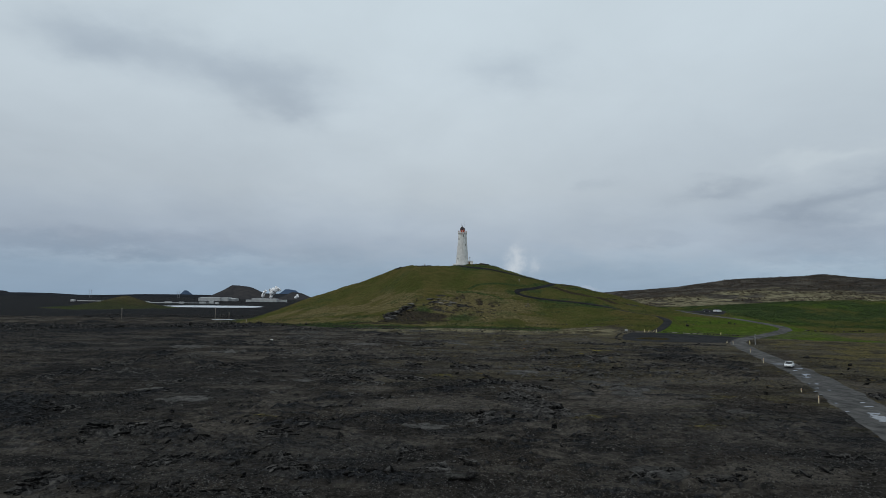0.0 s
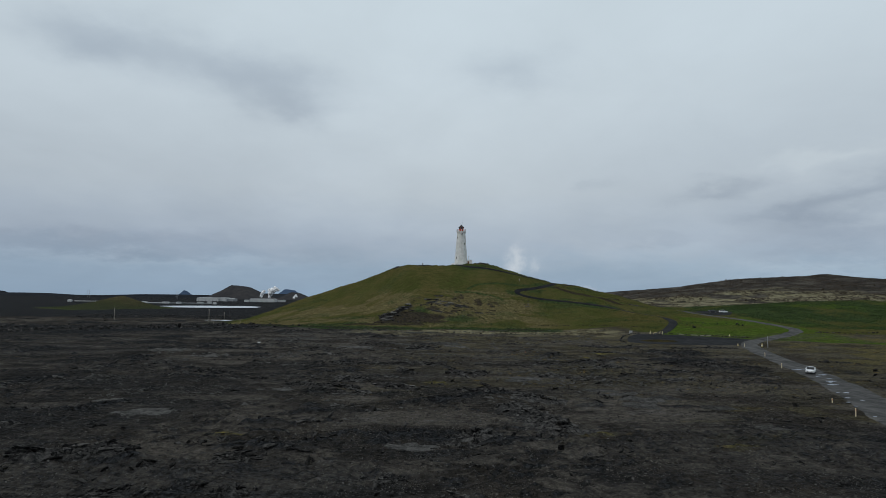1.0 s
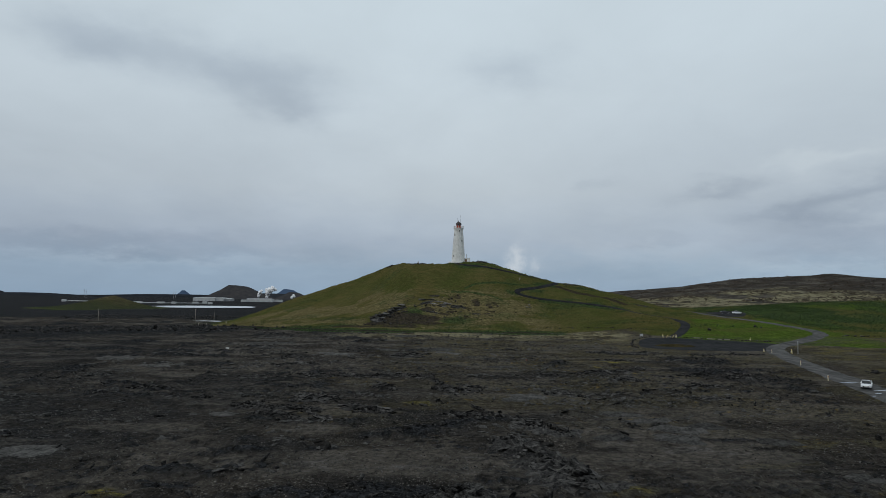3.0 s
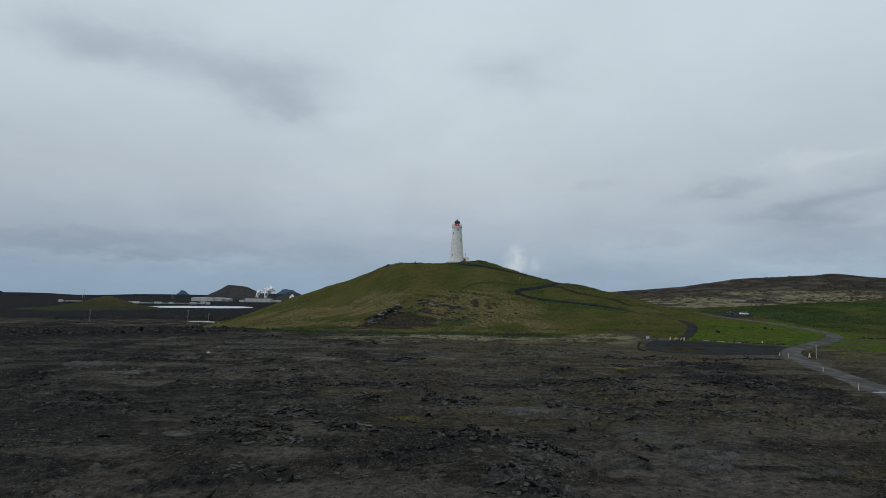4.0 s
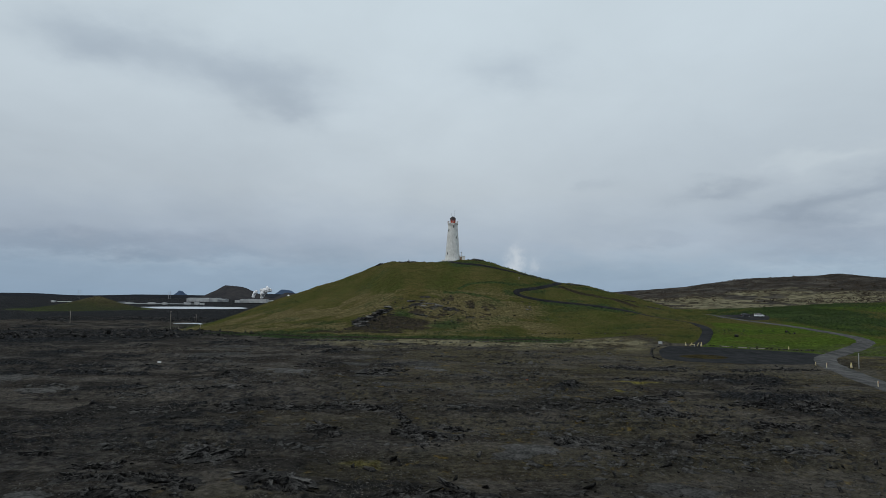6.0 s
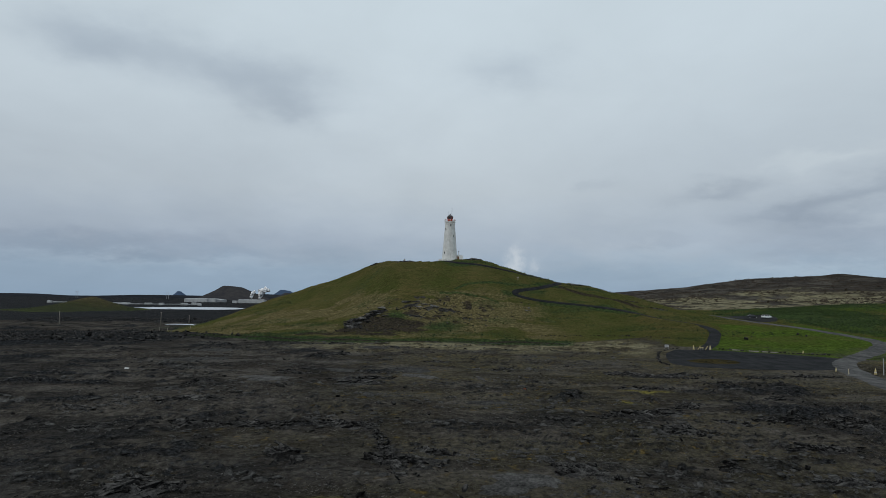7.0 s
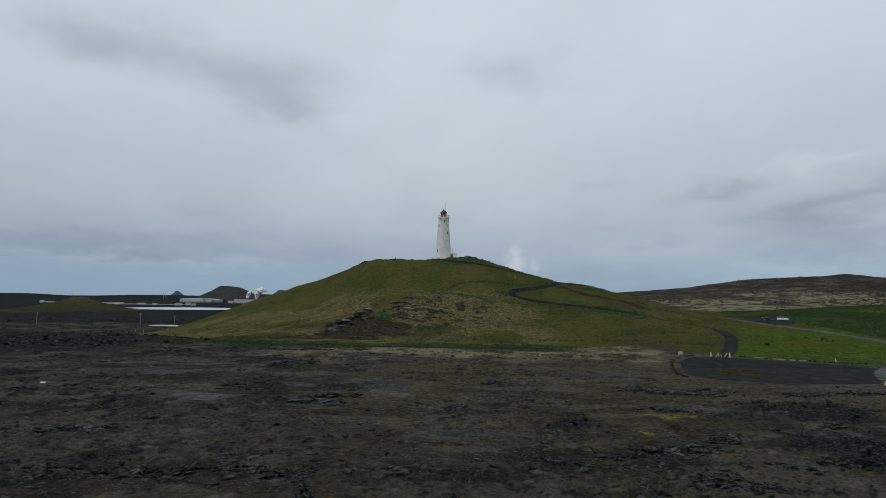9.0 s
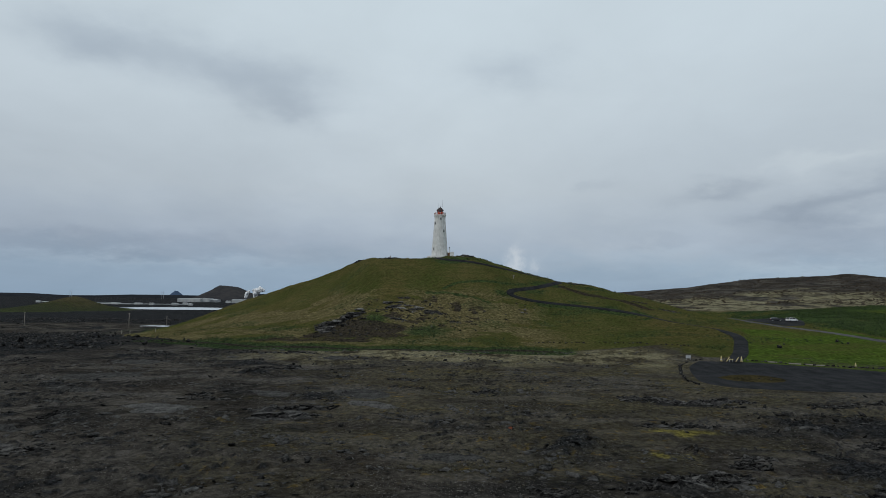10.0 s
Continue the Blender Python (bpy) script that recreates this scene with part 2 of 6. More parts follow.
def rocky(x, y):
    """Where broken lava stands up out of the gravel: 0 to 1."""
    band = ridged(x / 26, y / 15, 2, 3)
    m = ease(0.66, 0.80, band) * ease(0.38, 0.55, fbm(x / 45, y / 30, 9, 3)) * (0.4 + 0.6 * ease(0.4, 0.6, fbm(x / 8, y / 5, 10, 4)))
    far_left = ease(70, 130, -0.8 * x + 0.6 * (y - 260)) * (1 - ease(0.0, 0.06, hill_part(x, y)))
    deep = ease(150, 320, -0.8 * x + 0.6 * (y - 260))
    m = np.maximum(m, far_left * (0.5 + 0.3 * deep + (0.5 - 0.3 * deep) * ease(0.35, 0.6, fbm(x / 30, y / 18, 12, 3))))
    m = np.maximum(m, ease(620, 900, y) * ease(180, 300, x) * (0.2 + 0.8 * ease(0.44, 0.58, fbm(x / 60, y / 170, 13, 5, 0.6))))
    m = m * (1 - ease(255, 300, y) * ease(-60, -20, x)) * ease(5, 12, road_gap(x, y))
    m = m * (1 - ease(60, 110, x) * ease(200, 235, y))
    return m


def green(x, y):
    """Grassland: the hill, the lawn, the knoll."""
    e = 9 * (fbm(x / 14, y / 10, 21, 4) - 0.5)
    a = ease(296, 304, y + e) * ease(-165, -120, x + 0.25 * (y - 380)) * (1 - ease(0, 1, (hill_part(x, y) < 0.004) * (x < 40)))
    b = ease(80, 100, x + e) * ease(278, 284, y + 0.4 * e) * (1 - ease(560, 640, y + 2 * e))
    m = ease(0.04, 0.12, mound(x, y) + 0.03 * (fbm(x / 20, y / 20, 48, 3) - 0.5))
    return np.clip(np.maximum(np.maximum(a * ease(0.004, 0.02, hill_part(x, y)), b), m), 0, 1)


def crust(x, y):
    """Sheets of lava crust, each dipping to a broken edge: how far along its dip a place lies, and where there are such sheets."""
    q = 6.5 * fbm(x / 13 + 0.02 * y, y / 7, 45, 4, 0.45) + 1.2 * (fbm(x / 2.5, y / 2, 47, 3) - 0.5)
    where = ease(0.43, 0.55, fbm(x / 24, y / 14, 46, 4)) * ease(5, 12, road_gap(x, y)) * ease(330, 290, y) * ease(110, 80, x)
    return q - np.floor(q), where


def relief(x, y):
    """Small unevenness of the ground."""
    g = green(x, y)
    r = rocky(x, y)
    far = ease(500, 900, y)
    field = 0.9 * (fbm(x / 18, y / 12, 31, 4) - 0.5) + 0.35 * (fbm(x / 3.0, y / 2.2, 32, 4) - 0.5)
    lumps = r * (0.1 + 0.9 * ridged(x / 5.5, y / 3.4, 33, 5) ** 2)
    dip, sheets = crust(x, y)
    field = field + sheets * (0.55 * np.minimum(dip, (1 - dip) * 7) - 0.2)
    turf = 1.0 * (fbm(x / 5, y / 7, 34, 4, 0.6) - 0.5) + 1.2 * (fbm(x / 22, y / 22, 35, 3) - 0.5)
    broken = dome(x, y, 4, 380, 26, 22) + 0.6 * dome(x, y, 30, 372, 22, 26)
    turf = turf + np.minimum(broken, 1) * (1.9 * (ridged(x / 7, y / 9, 38, 5) - 0.45) + 0.9 * (fbm(x / 2.2, y / 3.0, 39, 3) - 0.5))
    turf = turf + 0.9 * (ridged(x / 34 + 0.02 * y, y / 26, 40, 3) - 0.5) * ease(0.02, 0.2, hill_part(x, y))
    knobs = ease(440, 470, y) * ease(540, 500, y) * ease(-45, -30, x) * ease(110, 90, x)
    turf = turf + knobs * 1.7 * (ridged(x / 6, y / 30, 43, 4) - 0.5)
    out = (field + lumps) * (1 - g) + turf * g
    out = out + far * (8.0 * (ridged(x / 170, y / 80, 36, 6) - 0.55) * ease(200, 420, x))
    out = out + (1 - g) * ease(70, 200, -0.8 * x + 0.6 * (y - 260)) * 2.6 * (ridged(x / 26, y / 18, 37, 4) - 0.4)
    flat = ease(5.0, 9.0, road_gap(x, y))
    bank = 0.6 * ease(7.0, 4.0, line_gap(x, y, BANK)) * ease(0.8, 2.5, line_gap(x, y, BANK_PATH))
    return out * flat + bank


def ground(x, y):
    return shape(x, y) + relief(x, y)
# ---- end of terrain ----


def zones(x, y):
    """What covers the ground: two sets of four shares."""
    g, r = green(x, y), rocky(x, y)
    h = hill_part(x, y)
    n1, n2, n3 = fbm(x / 16, y / 9, 51, 5), fbm(x / 5, y / 3, 52, 4), fbm(x / 40, y / 25, 53, 4)
    straw = g * ease(0.42, 0.10, np.abs(h - 0.24)) * ease(0.28, 0.52, n1 + 0.25 * (dome(x, y, 25, 375, 35, 40) - 0.3)) * ease(75, 45, x) * 0.95
    straw = np.maximum(straw, 0.9 * ease(256, 286, y + 22 * (n1 - 0.5)) * ease(308, 303, y) * ease(-60, -10, x) * ease(98, 78, x + 0.3 * (y - 270)) * (0.45 + 0.55 * ease(0.35, 0.55, n2)))
    straw = np.maximum(straw, g * ease(-50, -75, x) * ease(0.5, 0.1, h) * 0.95 * ease(0.25, 0.5, n1) * (y < 600))
    pale = ease(520, 620, y + 160 * (n3 - 0.5)) * ease(1080, 760, y + 400 * (n3 - 0.5)) * ease(150, 210, x) * ease(700, 400, x) * ease(0.36, 0.50, fbm(x / 34, y / 90, 54, 5, 0.6))
    straw = np.maximum(straw, np.minimum(pale * 1.8, 1))
    straw = np.maximum(straw, 0.8 * ease(0.45, 0.75, mound(x, y) + 0.3 * (n1 - 0.5)))
    foot = line_gap(x, y, FOOT_TRACK)
    lush = ease(10, 5, foot + 9 * (n1 - 0.5)) * ease(302, 306, y + 0.2 * np.abs(x))
    lush = np.maximum(lush, dome(x, y, -58, 340, 22, 10) * ease(0.35, 0.55, n1))
    lush = np.maximum(lush, dome(x, y, 11, 345, 10, 14) + dome(x, y, -12, 370, 7, 8) + 0.9 * dome(x, y, -48, 364, 9, 6) * ease(0.3, 0.5, n2) + 0.6 * dome(x, y, 78, 384, 22, 7) + (0.75 * dome(x, y, 42, 456, 26, 14) + 0.8 * dome(x, y, 98, 436, 14, 16)) * ease(0.3, 0.55, n1))
    lush = np.maximum(lush, g * ease(1.8, 0.7, np.minimum(line_gap(x, y, TRAIL_A), line_gap(x, y, TRAIL_B))))
    lush = np.maximum(lush, ease(175, 190, x + 0.15 * (y - 330)) * ease(290, 315, y) * ease(600, 520, y) * (0.30 + 0.70 * ease(0.40, 0.56, fbm(x / 24, y / 30, 64, 4))))
    lush = lush * (1 - 0.8 * dome(x, y, 285, 436, 34, 12) * ease(0.35, 0.55, n1))
    lush = np.maximum(lush, g * ease(6, 2, np.abs(line_gap(x, y, PATH) - 3)) * (y > 360) * ease(0.35, 0.6, n1) * 0.8)
    lush = np.maximum(lush, ease(0.55, 0.68, fbm(x / 22, y / 14, 55, 4)) * g * 0.4)
    lawn = ease(95, 98, x - 0.52 * np.clip(y - 273, 0, 60) + 3 * (n2 - 0.5)) * ease(272, 275, y + 0.45 * (x - 96)) * ease(410, 385, y) * ease(182, 172, x) * ease(0.16, 0.05, h)
    lush = np.maximum(lush, (y > 800) * (x < -300) * g * (1 - 0.8 * dome(x, y, -528, 1010, 40, 60)))
    lawn = np.maximum(lawn, 0.8 * (dome(x, y, 275, 420, 60, 40) + 0.7 * dome(x, y, 190, 335, 14, 30)) * ease(0.36, 0.56, fbm(x / 16, y / 22, 63, 5)))
    lawn = lawn * (0.55 + 0.45 * ease(0.35, 0.6, fbm(x / 18, y / 12, 59, 4)))
    olive = ease(64, 104, x - 0.2 * (y - 100)) * ease(300, 275, y) * ease(3.0, 8.0, line_gap(x, y, ROAD))
    moss = (y < 420) * 0.62 * ease(0.54, 0.68, n1) * ease(0.42, 0.60, n2) * (0.3 + 0.6 * ease(-10, 60, x)) * (1 - g)
    moss = np.maximum(moss, olive * (0.40 + 0.30 * ease(0.38, 0.60, fbm(x / 9, y / 6, 56, 4))))
    moss = np.maximum(moss, ease(120, 230, y) * ease(340, 310, y) * ease(-45, 20, x) * (1 - g) * (0.34 + 0.26 * ease(0.36, 0.62, n1)))
    moss = np.maximum(moss, 0.40 * ease(80, 130, y) * ease(-70, 10, x) * (1 - g) * ease(320, 300, y) * (0.5 + 0.5 * ease(0.35, 0.6, n1)))
    for cx, cy, wx, wy in MOSS:
        moss = np.maximum(moss, np.minimum(dome(x, y, cx, cy, wx, wy) * 1.4, 1) * (0.25 + 0.7 * ease(0.36, 0.62, n2)))
    slab = 0.7 * ease(0.46, 0.64, fbm(x / 17, y / 7, 57, 5, 0.55)) + 0.45 * ease(0.60, 0.72, fbm(x / 6, y / 2.4, 58, 5, 0.6))
    slab = slab + 0.3 * ease(130, 230, y) * ease(330, 290, y) * ease(0.3, 0.6, fbm(x / 9, y / 4, 60, 4))
    for cx, cy, wx, wy in DUST:
        slab = np.maximum(slab, 0.85 * np.minimum(1.3 * dome(x, y, cx, cy, wx, wy), 1) * (0.55 + 0.45 * ease(0.3, 0.6, n2)))
    slab = np.clip(slab, 0, 1) * (1 - g) * (1 - 0.9 * r)
    soil = ease(0.26, 0.42, dome(x, y, -18, 352, 17, 19) + 0.4 * (n1 - 0.5)) * ease(-0.5, 1.0, (x + 36) * 0.736 - (y - 360) * 0.675 + 3 * (n2 - 0.5))
    broken = np.minimum(dome(x, y, 2, 378, 28, 24) + 0.6 * dome(x, y, 26, 368, 18, 22), 1)
    soil = np.maximum(soil, 0.85 * broken * ease(0.52, 0.40, ridged(x / 7, y / 9, 38, 5)))
    lush = np.maximum(lush, 0.7 * ease(0.45, 0.62, n1) * (dome(x, y, -170, 520, 34, 60) + dome(x, y, -205, 640, 40, 40)))
    soil = np.maximum(soil, ease(0.25, 0.42, dome(x, y, -22, 334, 26, 12) + 0.35 * (n1 - 0.5)) * (1 - 0.8 * ease(0.5, 0.7, n2)))
    soil = np.maximum(soil, ease(3.6, 1.8, line_gap(x, y, SOIL_TRACK) + 2 * (n2 - 0.5)))
    soil = np.maximum(soil, ease(2.2, 1.2, foot + 1.0 * (n2 - 0.5)))
    soil = np.maximum(soil, 0.54 * (y > 800) * (x < -300) * g)
    soil = np.maximum(soil, 0.5 * ease(560, 800, y) * ease(150, 300, x) * ease(0.35, 0.6, n3) * (1 - 0.8 * straw))
    for cx, cy, wx, wy in DARK:
        r = np.maximum(r, 0.55 * np.minimum(1.4 * dome(x, y, cx, cy, wx, wy), 1) * (0.6 + 0.4 * ease(0.35, 0.6, n1)) * (1 - g))
    dip, sheets = crust(x, y)
    r = np.maximum(r, 0.9 * sheets * ease(0.80, 0.9, dip) * (1 - g))
    slab = np.maximum(slab, sheets * 0.62 * ease(0.15, 0.4, dip) * ease(0.86, 0.78, dip) * ease(0.35, 0.55, n2) * (1 - g))
    return (g, r, straw, lush), (lawn, moss, slab, soil)


# moss cushions in the gravel: place and half sizes
MOSS = ((20.9, 89, 3.0, 2.0), (-8.5, 126, 3.6, 3.2), (-25, 86.5, 3.0, 1.8), (43, 181, 3, 2.5), (-35, 77, 1.6, 1.2), (36, 83, 4, 1.6), (2, 132, 5, 1.5), (48, 191.5, 7, 4))


# smooth bare drifts of grey-brown grit: place and half sizes
DUST = ((-18, 98, 22, 7), (6, 96, 10, 4), (-31, 177, 26, 12), (30, 113, 14, 4), (24, 137, 9, 5), (-14, 113, 7, 3), (38, 125, 16, 6), (-60, 205, 14, 8), (12, 205, 14, 7))


# dark spreads of loose black grit
DARK = ((-25, 66, 26, 12), (-5, 142, 16, 7), (46, 78, 34, 19), (-115, 205, 48, 42), (-78, 150, 26, 22), (-150, 290, 80, 40), (-260, 420, 130, 90), (-58, 100, 28, 40), (-40, 120, 10, 6), (-48, 132, 28, 26), (20, 165, 12, 4))


def steps(stretches, out0, out1, grow):
    """Grid lines: even in the given stretches (from, to, step), wider and wider outside."""
    v = []
    for a, b, d in stretches:
        v += list(np.arange(a, b - d * 0.5, d))
    v.append(stretches[-1][1])
    d = stretches[-1][2]
    while v[-1] < out1:
        d *= grow
        v.append(v[-1] + d)
    d, low = stretches[0][2], [v[0]]
    while low[-1] > out0:
        d *= grow
        low.append(low[-1] - d)
    return np.array(low[:0:-1] + v)


def grid_mesh(name, xs, ys, zz):
    """A sheet over a plan grid. zz has a row for each y."""
    nx, ny = len(xs), len(ys)
    co = np.empty((ny, nx, 3))
    co[..., 0], co[..., 1], co[..., 2] = xs[None, :], ys[:, None], zz
    a = (np.arange(ny - 1)[:, None] * nx + np.arange(nx - 1)[None, :]).ravel()
    quads = np.stack([a, a + 1, a + nx + 1, a + nx], 1)
    me = bpy.data.meshes.new(name)
    me.vertices.add(nx * ny)
    me.vertices.foreach_set("co", co.ravel())
    me.loops.add(quads.size)
    me.loops.foreach_set("vertex_index", quads.ravel())
    me.polygons.add(len(quads))
    me.polygons.foreach_set("loop_start", np.arange(0, quads.size, 4))
    me.update(calc_edges=True)
    me.polygons.foreach_set("use_smooth", np.ones(len(quads), bool))
    return me


# ---- materials ----
def material(name):
    m = bpy.data.materials.new(name)
    m.use_nodes = True
    return m, Net(m.node_tree)


def ground_material():
    m, k = material("ground")
    p = k.coords()
    g, r, straw, lush = k.attr("cover")
    lawn, moss, slab, soil = k.attr("patch")
    big, mid = k.noise(p, 0.045, 4), k.noise(p, 0.35, 5, 0.6)
    fine, pebble, tuft = k.noise(p, 2.2, 6, 0.7), k.noise(p, 7.0, 4, 0.7), k.noise(p, 0.8, 6, 0.72)
    streak = k.noise(k.stretch(p, (0.14, 0.45, 0.3), rot=0.25), 1.0, 6, 0.62)
    edge = k.math("MULTIPLY", k.math("SUBTRACT", k.math("ADD", k.math("MULTIPLY", mid, 0.5), k.math("MULTIPLY", fine, 0.5)), 0.5), 1.8)
    large = k.cells(k.warp(k.stretch(p, (1, 1.3, 1), (3, 5, 0)), 1.2, 0.9), 1.7)
    tint2 = k.add("ShaderNodeSeparateColor")
    k.put(tint2.inputs[0], large.outputs["Color"])
    stone2 = k.math("MULTIPLY", k.math("POWER", tint2.outputs[1], 3.0), k.span(large.outputs["Distance"], 0.2, 0.5, 1, 0))

    def share(v, soft=0.18):
        return k.span(k.math("ADD", v, edge), 0.5 - soft, 0.5 + soft)

    grit_a, grit_b = k.cells(k.warp(p, 4.0, 0.15), 5.2), k.cells(k.warp(k.stretch(p, (1, 1, 1), (11, 2, 5)), 2.0, 0.3), 2.3)
    chip, chip2 = k.add("ShaderNodeSeparateColor"), k.add("ShaderNodeSeparateColor")
    k.put(chip.inputs[0], grit_a.outputs["Color"])
    k.put(chip2.inputs[0], grit_b.outputs["Color"])
    gravel = k.mix(k.span(big, 0.38, 0.62), (0.0255, 0.0262, 0.0270), (0.0480, 0.0430, 0.0370))
    gravel = k.mix(k.span(streak, 0.48, 0.68, 0, 0.55), gravel, (0.0820, 0.0745, 0.0655))
    gravel = k.mix(k.span(fine, 0.50, 0.64, 0, 0.7), gravel, (0.0120, 0.0120, 0.0128))
    patchy = k.noise(k.stretch(p, (1.2, 0.45, 1), (40, 10, 0)), 0.03, 10, 0.7)
    gravel = k.mix(k.span(patchy, 0.50, 0.66, 0, 0.6), gravel, (0.0760, 0.0680, 0.0590))
    gravel = k.mix(k.span(patchy, 0.48, 0.36, 0, 0.6), gravel, (0.0165, 0.0163, 0.0168))
    stony = k.span(k.noise(k.stretch(p, (1, 0.6, 1), (3, 60, 0)), 0.12, 6, 0.65), 0.40, 0.60)
    dots = k.math("MULTIPLY", k.span(chip.outputs[0], 0.60, 0.80), k.span(grit_a.outputs["Distance"], 0.30, 0.42, 1, 0))
    dots2 = k.math("MULTIPLY", k.span(chip2.outputs[0], 0.76, 0.84), k.span(grit_b.outputs["Distance"], 0.28, 0.40, 1, 0))
    pits = k.math("MULTIPLY", k.span(chip.outputs[1], 0.66, 0.8), k.span(grit_a.outputs["Distance"], 0.35, 0.5, 1, 0))
    gravel = k.mix(k.math("MULTIPLY", pits, 0.85), gravel, (0.009, 0.009, 0.0095))
    gravel = k.mix(k.math("MULTIPLY", dots, k.math("MULTIPLY", stony, 0.75)), gravel, (0.250, 0.240, 0.222))
    gravel = k.mix(k.math("MULTIPLY", dots2, k.math("MULTIPLY", stony, 0.75)), gravel, (0.200, 0.190, 0.178))
    slabs = k.mix(k.span(fine, 0.38, 0.62), (0.0486, 0.0478, 0.0470), (0.1458, 0.1409, 0.1361))
    dust = k.mix(k.span(fine, 0.36, 0.66), (0.1180, 0.1100, 0.0985), (0.0700, 0.0650, 0.0580))
    col = k.mix(k.span(k.math("ADD", slab, k.math("MULTIPLY", edge, 0.35)), 0.15, 0.70, 0, 0.92), gravel, dust)
    col = k.mix(k.span(k.math("ADD", slab, k.math("MULTIPLY", edge, 0.5)), 0.75, 1.0, 0, 0.8), col, slabs)
    col = k.mix(1.0, col, (1.10, 1.06, 1.01), "MULTIPLY")
    lava = k.mix(k.span(fine, 0.42, 0.60), (0.0095, 0.0104, 0.0120), (0.0490, 0.0520, 0.0560))
    lava = k.mix(k.math("MULTIPLY", stone2, 0.35), lava, (0.1407, 0.1368, 0.1350))
    crust = k.cells(k.warp(k.stretch(p, (1, 1.5, 1), rot=0.2), 0.5, 2.2), 0.22, "DISTANCE_TO_EDGE").outputs["Distance"]
    torn = k.cells(k.warp(k.stretch(p, (1, 1.7, 1), (9, 4, 0), 0.1), 0.9, 1.4), 0.55, "DISTANCE_TO_EDGE").outputs["Distance"]
    cracks = k.math("MAXIMUM", k.math("MULTIPLY", k.span(crust, 0.0, 0.10, 1, 0), k.span(mid, 0.42, 0.56)), k.math("MULTIPLY", k.span(torn, 0.0, 0.12, 1, 0), k.span(streak, 0.46, 0.6)))
    cracks = k.math("MULTIPLY", cracks, k.span(k.math("ADD", r, k.math("MULTIPLY", slab, 0.25)), 0.15, 0.7, 0.05, 1.0))
    col = k.mix(k.math("MULTIPLY", cracks, 0.75), col, (0.007, 0.007, 0.0075))
    rugged = k.noise(k.stretch(p, (1.0, 0.42, 1), (5, 80, 0)), 0.11, 9, 0.74)
    col = k.mix(k.span(rugged, 0.50, 0.60, 0, 0.40), col, (0.018, 0.0175, 0.0175))
    col = k.mix(k.span(rugged, 0.46, 0.38, 0, 0.40), col, (0.066, 0.061, 0.054))
    heath = k.mix(k.span(fine, 0.38, 0.62), (0.0490, 0.0440, 0.0300), (0.1220, 0.1075, 0.0620))
    col = k.mix(k.math("MULTIPLY", k.span(k.math("ADD", moss, k.math("MULTIPLY", edge, 0.55)), 0.2, 0.62), 0.8), col, heath)
    mosses = k.mix(k.span(fine, 0.38, 0.62), (0.0900, 0.0760, 0.0200), (0.2800, 0.2400, 0.0600))
    col = k.mix(k.math("MULTIPLY", k.span(k.math("ADD", moss, k.math("MULTIPLY", edge, 0.5)), 0.62, 0.95), 0.85), col, mosses)
    spots = k.math("MULTIPLY", k.span(k.noise(k.stretch(p, (1, 1, 1), (21, 8, 0)), 0.55, 5, 0.6), 0.60, 0.68), k.span(moss, 0.12, 0.4))
    col = k.mix(k.math("MULTIPLY", spots, 0.7), col, k.mix(k.span(fine, 0.4, 0.6), (0.090, 0.058, 0.016), (0.210, 0.150, 0.045)))
    col = k.mix(k.math("MULTIPLY", share(r, 0.35), 0.84), col, lava)
    # grass
    turf = k.mix(k.span(big, 0.40, 0.60), (0.0655, 0.0771, 0.0209), (0.1056, 0.0891, 0.0323))
    turf = k.mix(k.span(streak, 0.42, 0.64, 0, 0.7), turf, (0.0437, 0.0583, 0.0152))
    turf = k.mix(k.span(tuft, 0.47, 0.64, 0, 0.6), turf, (0.1350, 0.1130, 0.0460))
    turf = k.mix(k.span(k.noise(k.stretch(p, (1, 0.8, 1), (70, 20, 0)), 0.05, 6, 0.6), 0.48, 0.62, 0, 0.5), turf, (0.0540, 0.0640, 0.0180))
    turf = k.mix(k.span(patchy, 0.48, 0.66, 0, 0.5), turf, (0.1205, 0.1046, 0.0427))
    turf = k.mix(k.span(pebble, 0.52, 0.68, 0, 0.6), turf, (0.0291, 0.0343, 0.0114))
    col = k.mix(k.span(k.math("ADD", g, k.math("MULTIPLY", edge, 0.3)), 0.35, 0.65), col, turf)
    hay = k.mix(k.span(tuft, 0.43, 0.58), (0.0788, 0.0646, 0.0284), (0.2363, 0.1953, 0.1008))
    hay = k.mix(k.span(pebble, 0.52, 0.66, 0, 0.7), hay, (0.0441, 0.0394, 0.0189))
    col = k.mix(k.math("MULTIPLY", share(straw, 0.3), 0.8), col, hay)
    col = k.mix(k.math("MULTIPLY", k.span(rugged, 0.50, 0.58), k.math("MULTIPLY", straw, k.math("SUBTRACT", 1.0, g))), col, (0.035, 0.031, 0.025))
    col = k.mix(k.math("MULTIPLY", k.math("MULTIPLY", straw, k.math("SUBTRACT", 1.0, g)), k.span(rugged, 0.58, 0.46, 0, 0.8)), col, (0.260, 0.240, 0.160))
    herbs = k.mix(k.span(tuft, 0.43, 0.58), (0.0170, 0.0350, 0.0155), (0.0620, 0.0980, 0.0340))
    col = k.mix(k.math("MULTIPLY", share(lush, 0.25), 0.85), col, herbs)
    fresh = k.mix(k.span(mid, 0.38, 0.62), (0.0500, 0.0860, 0.0150), (0.0880, 0.1300, 0.0220))
    fresh = k.mix(k.span(streak, 0.45, 0.65, 0, 0.7), fresh, (0.1020, 0.1580, 0.0250))
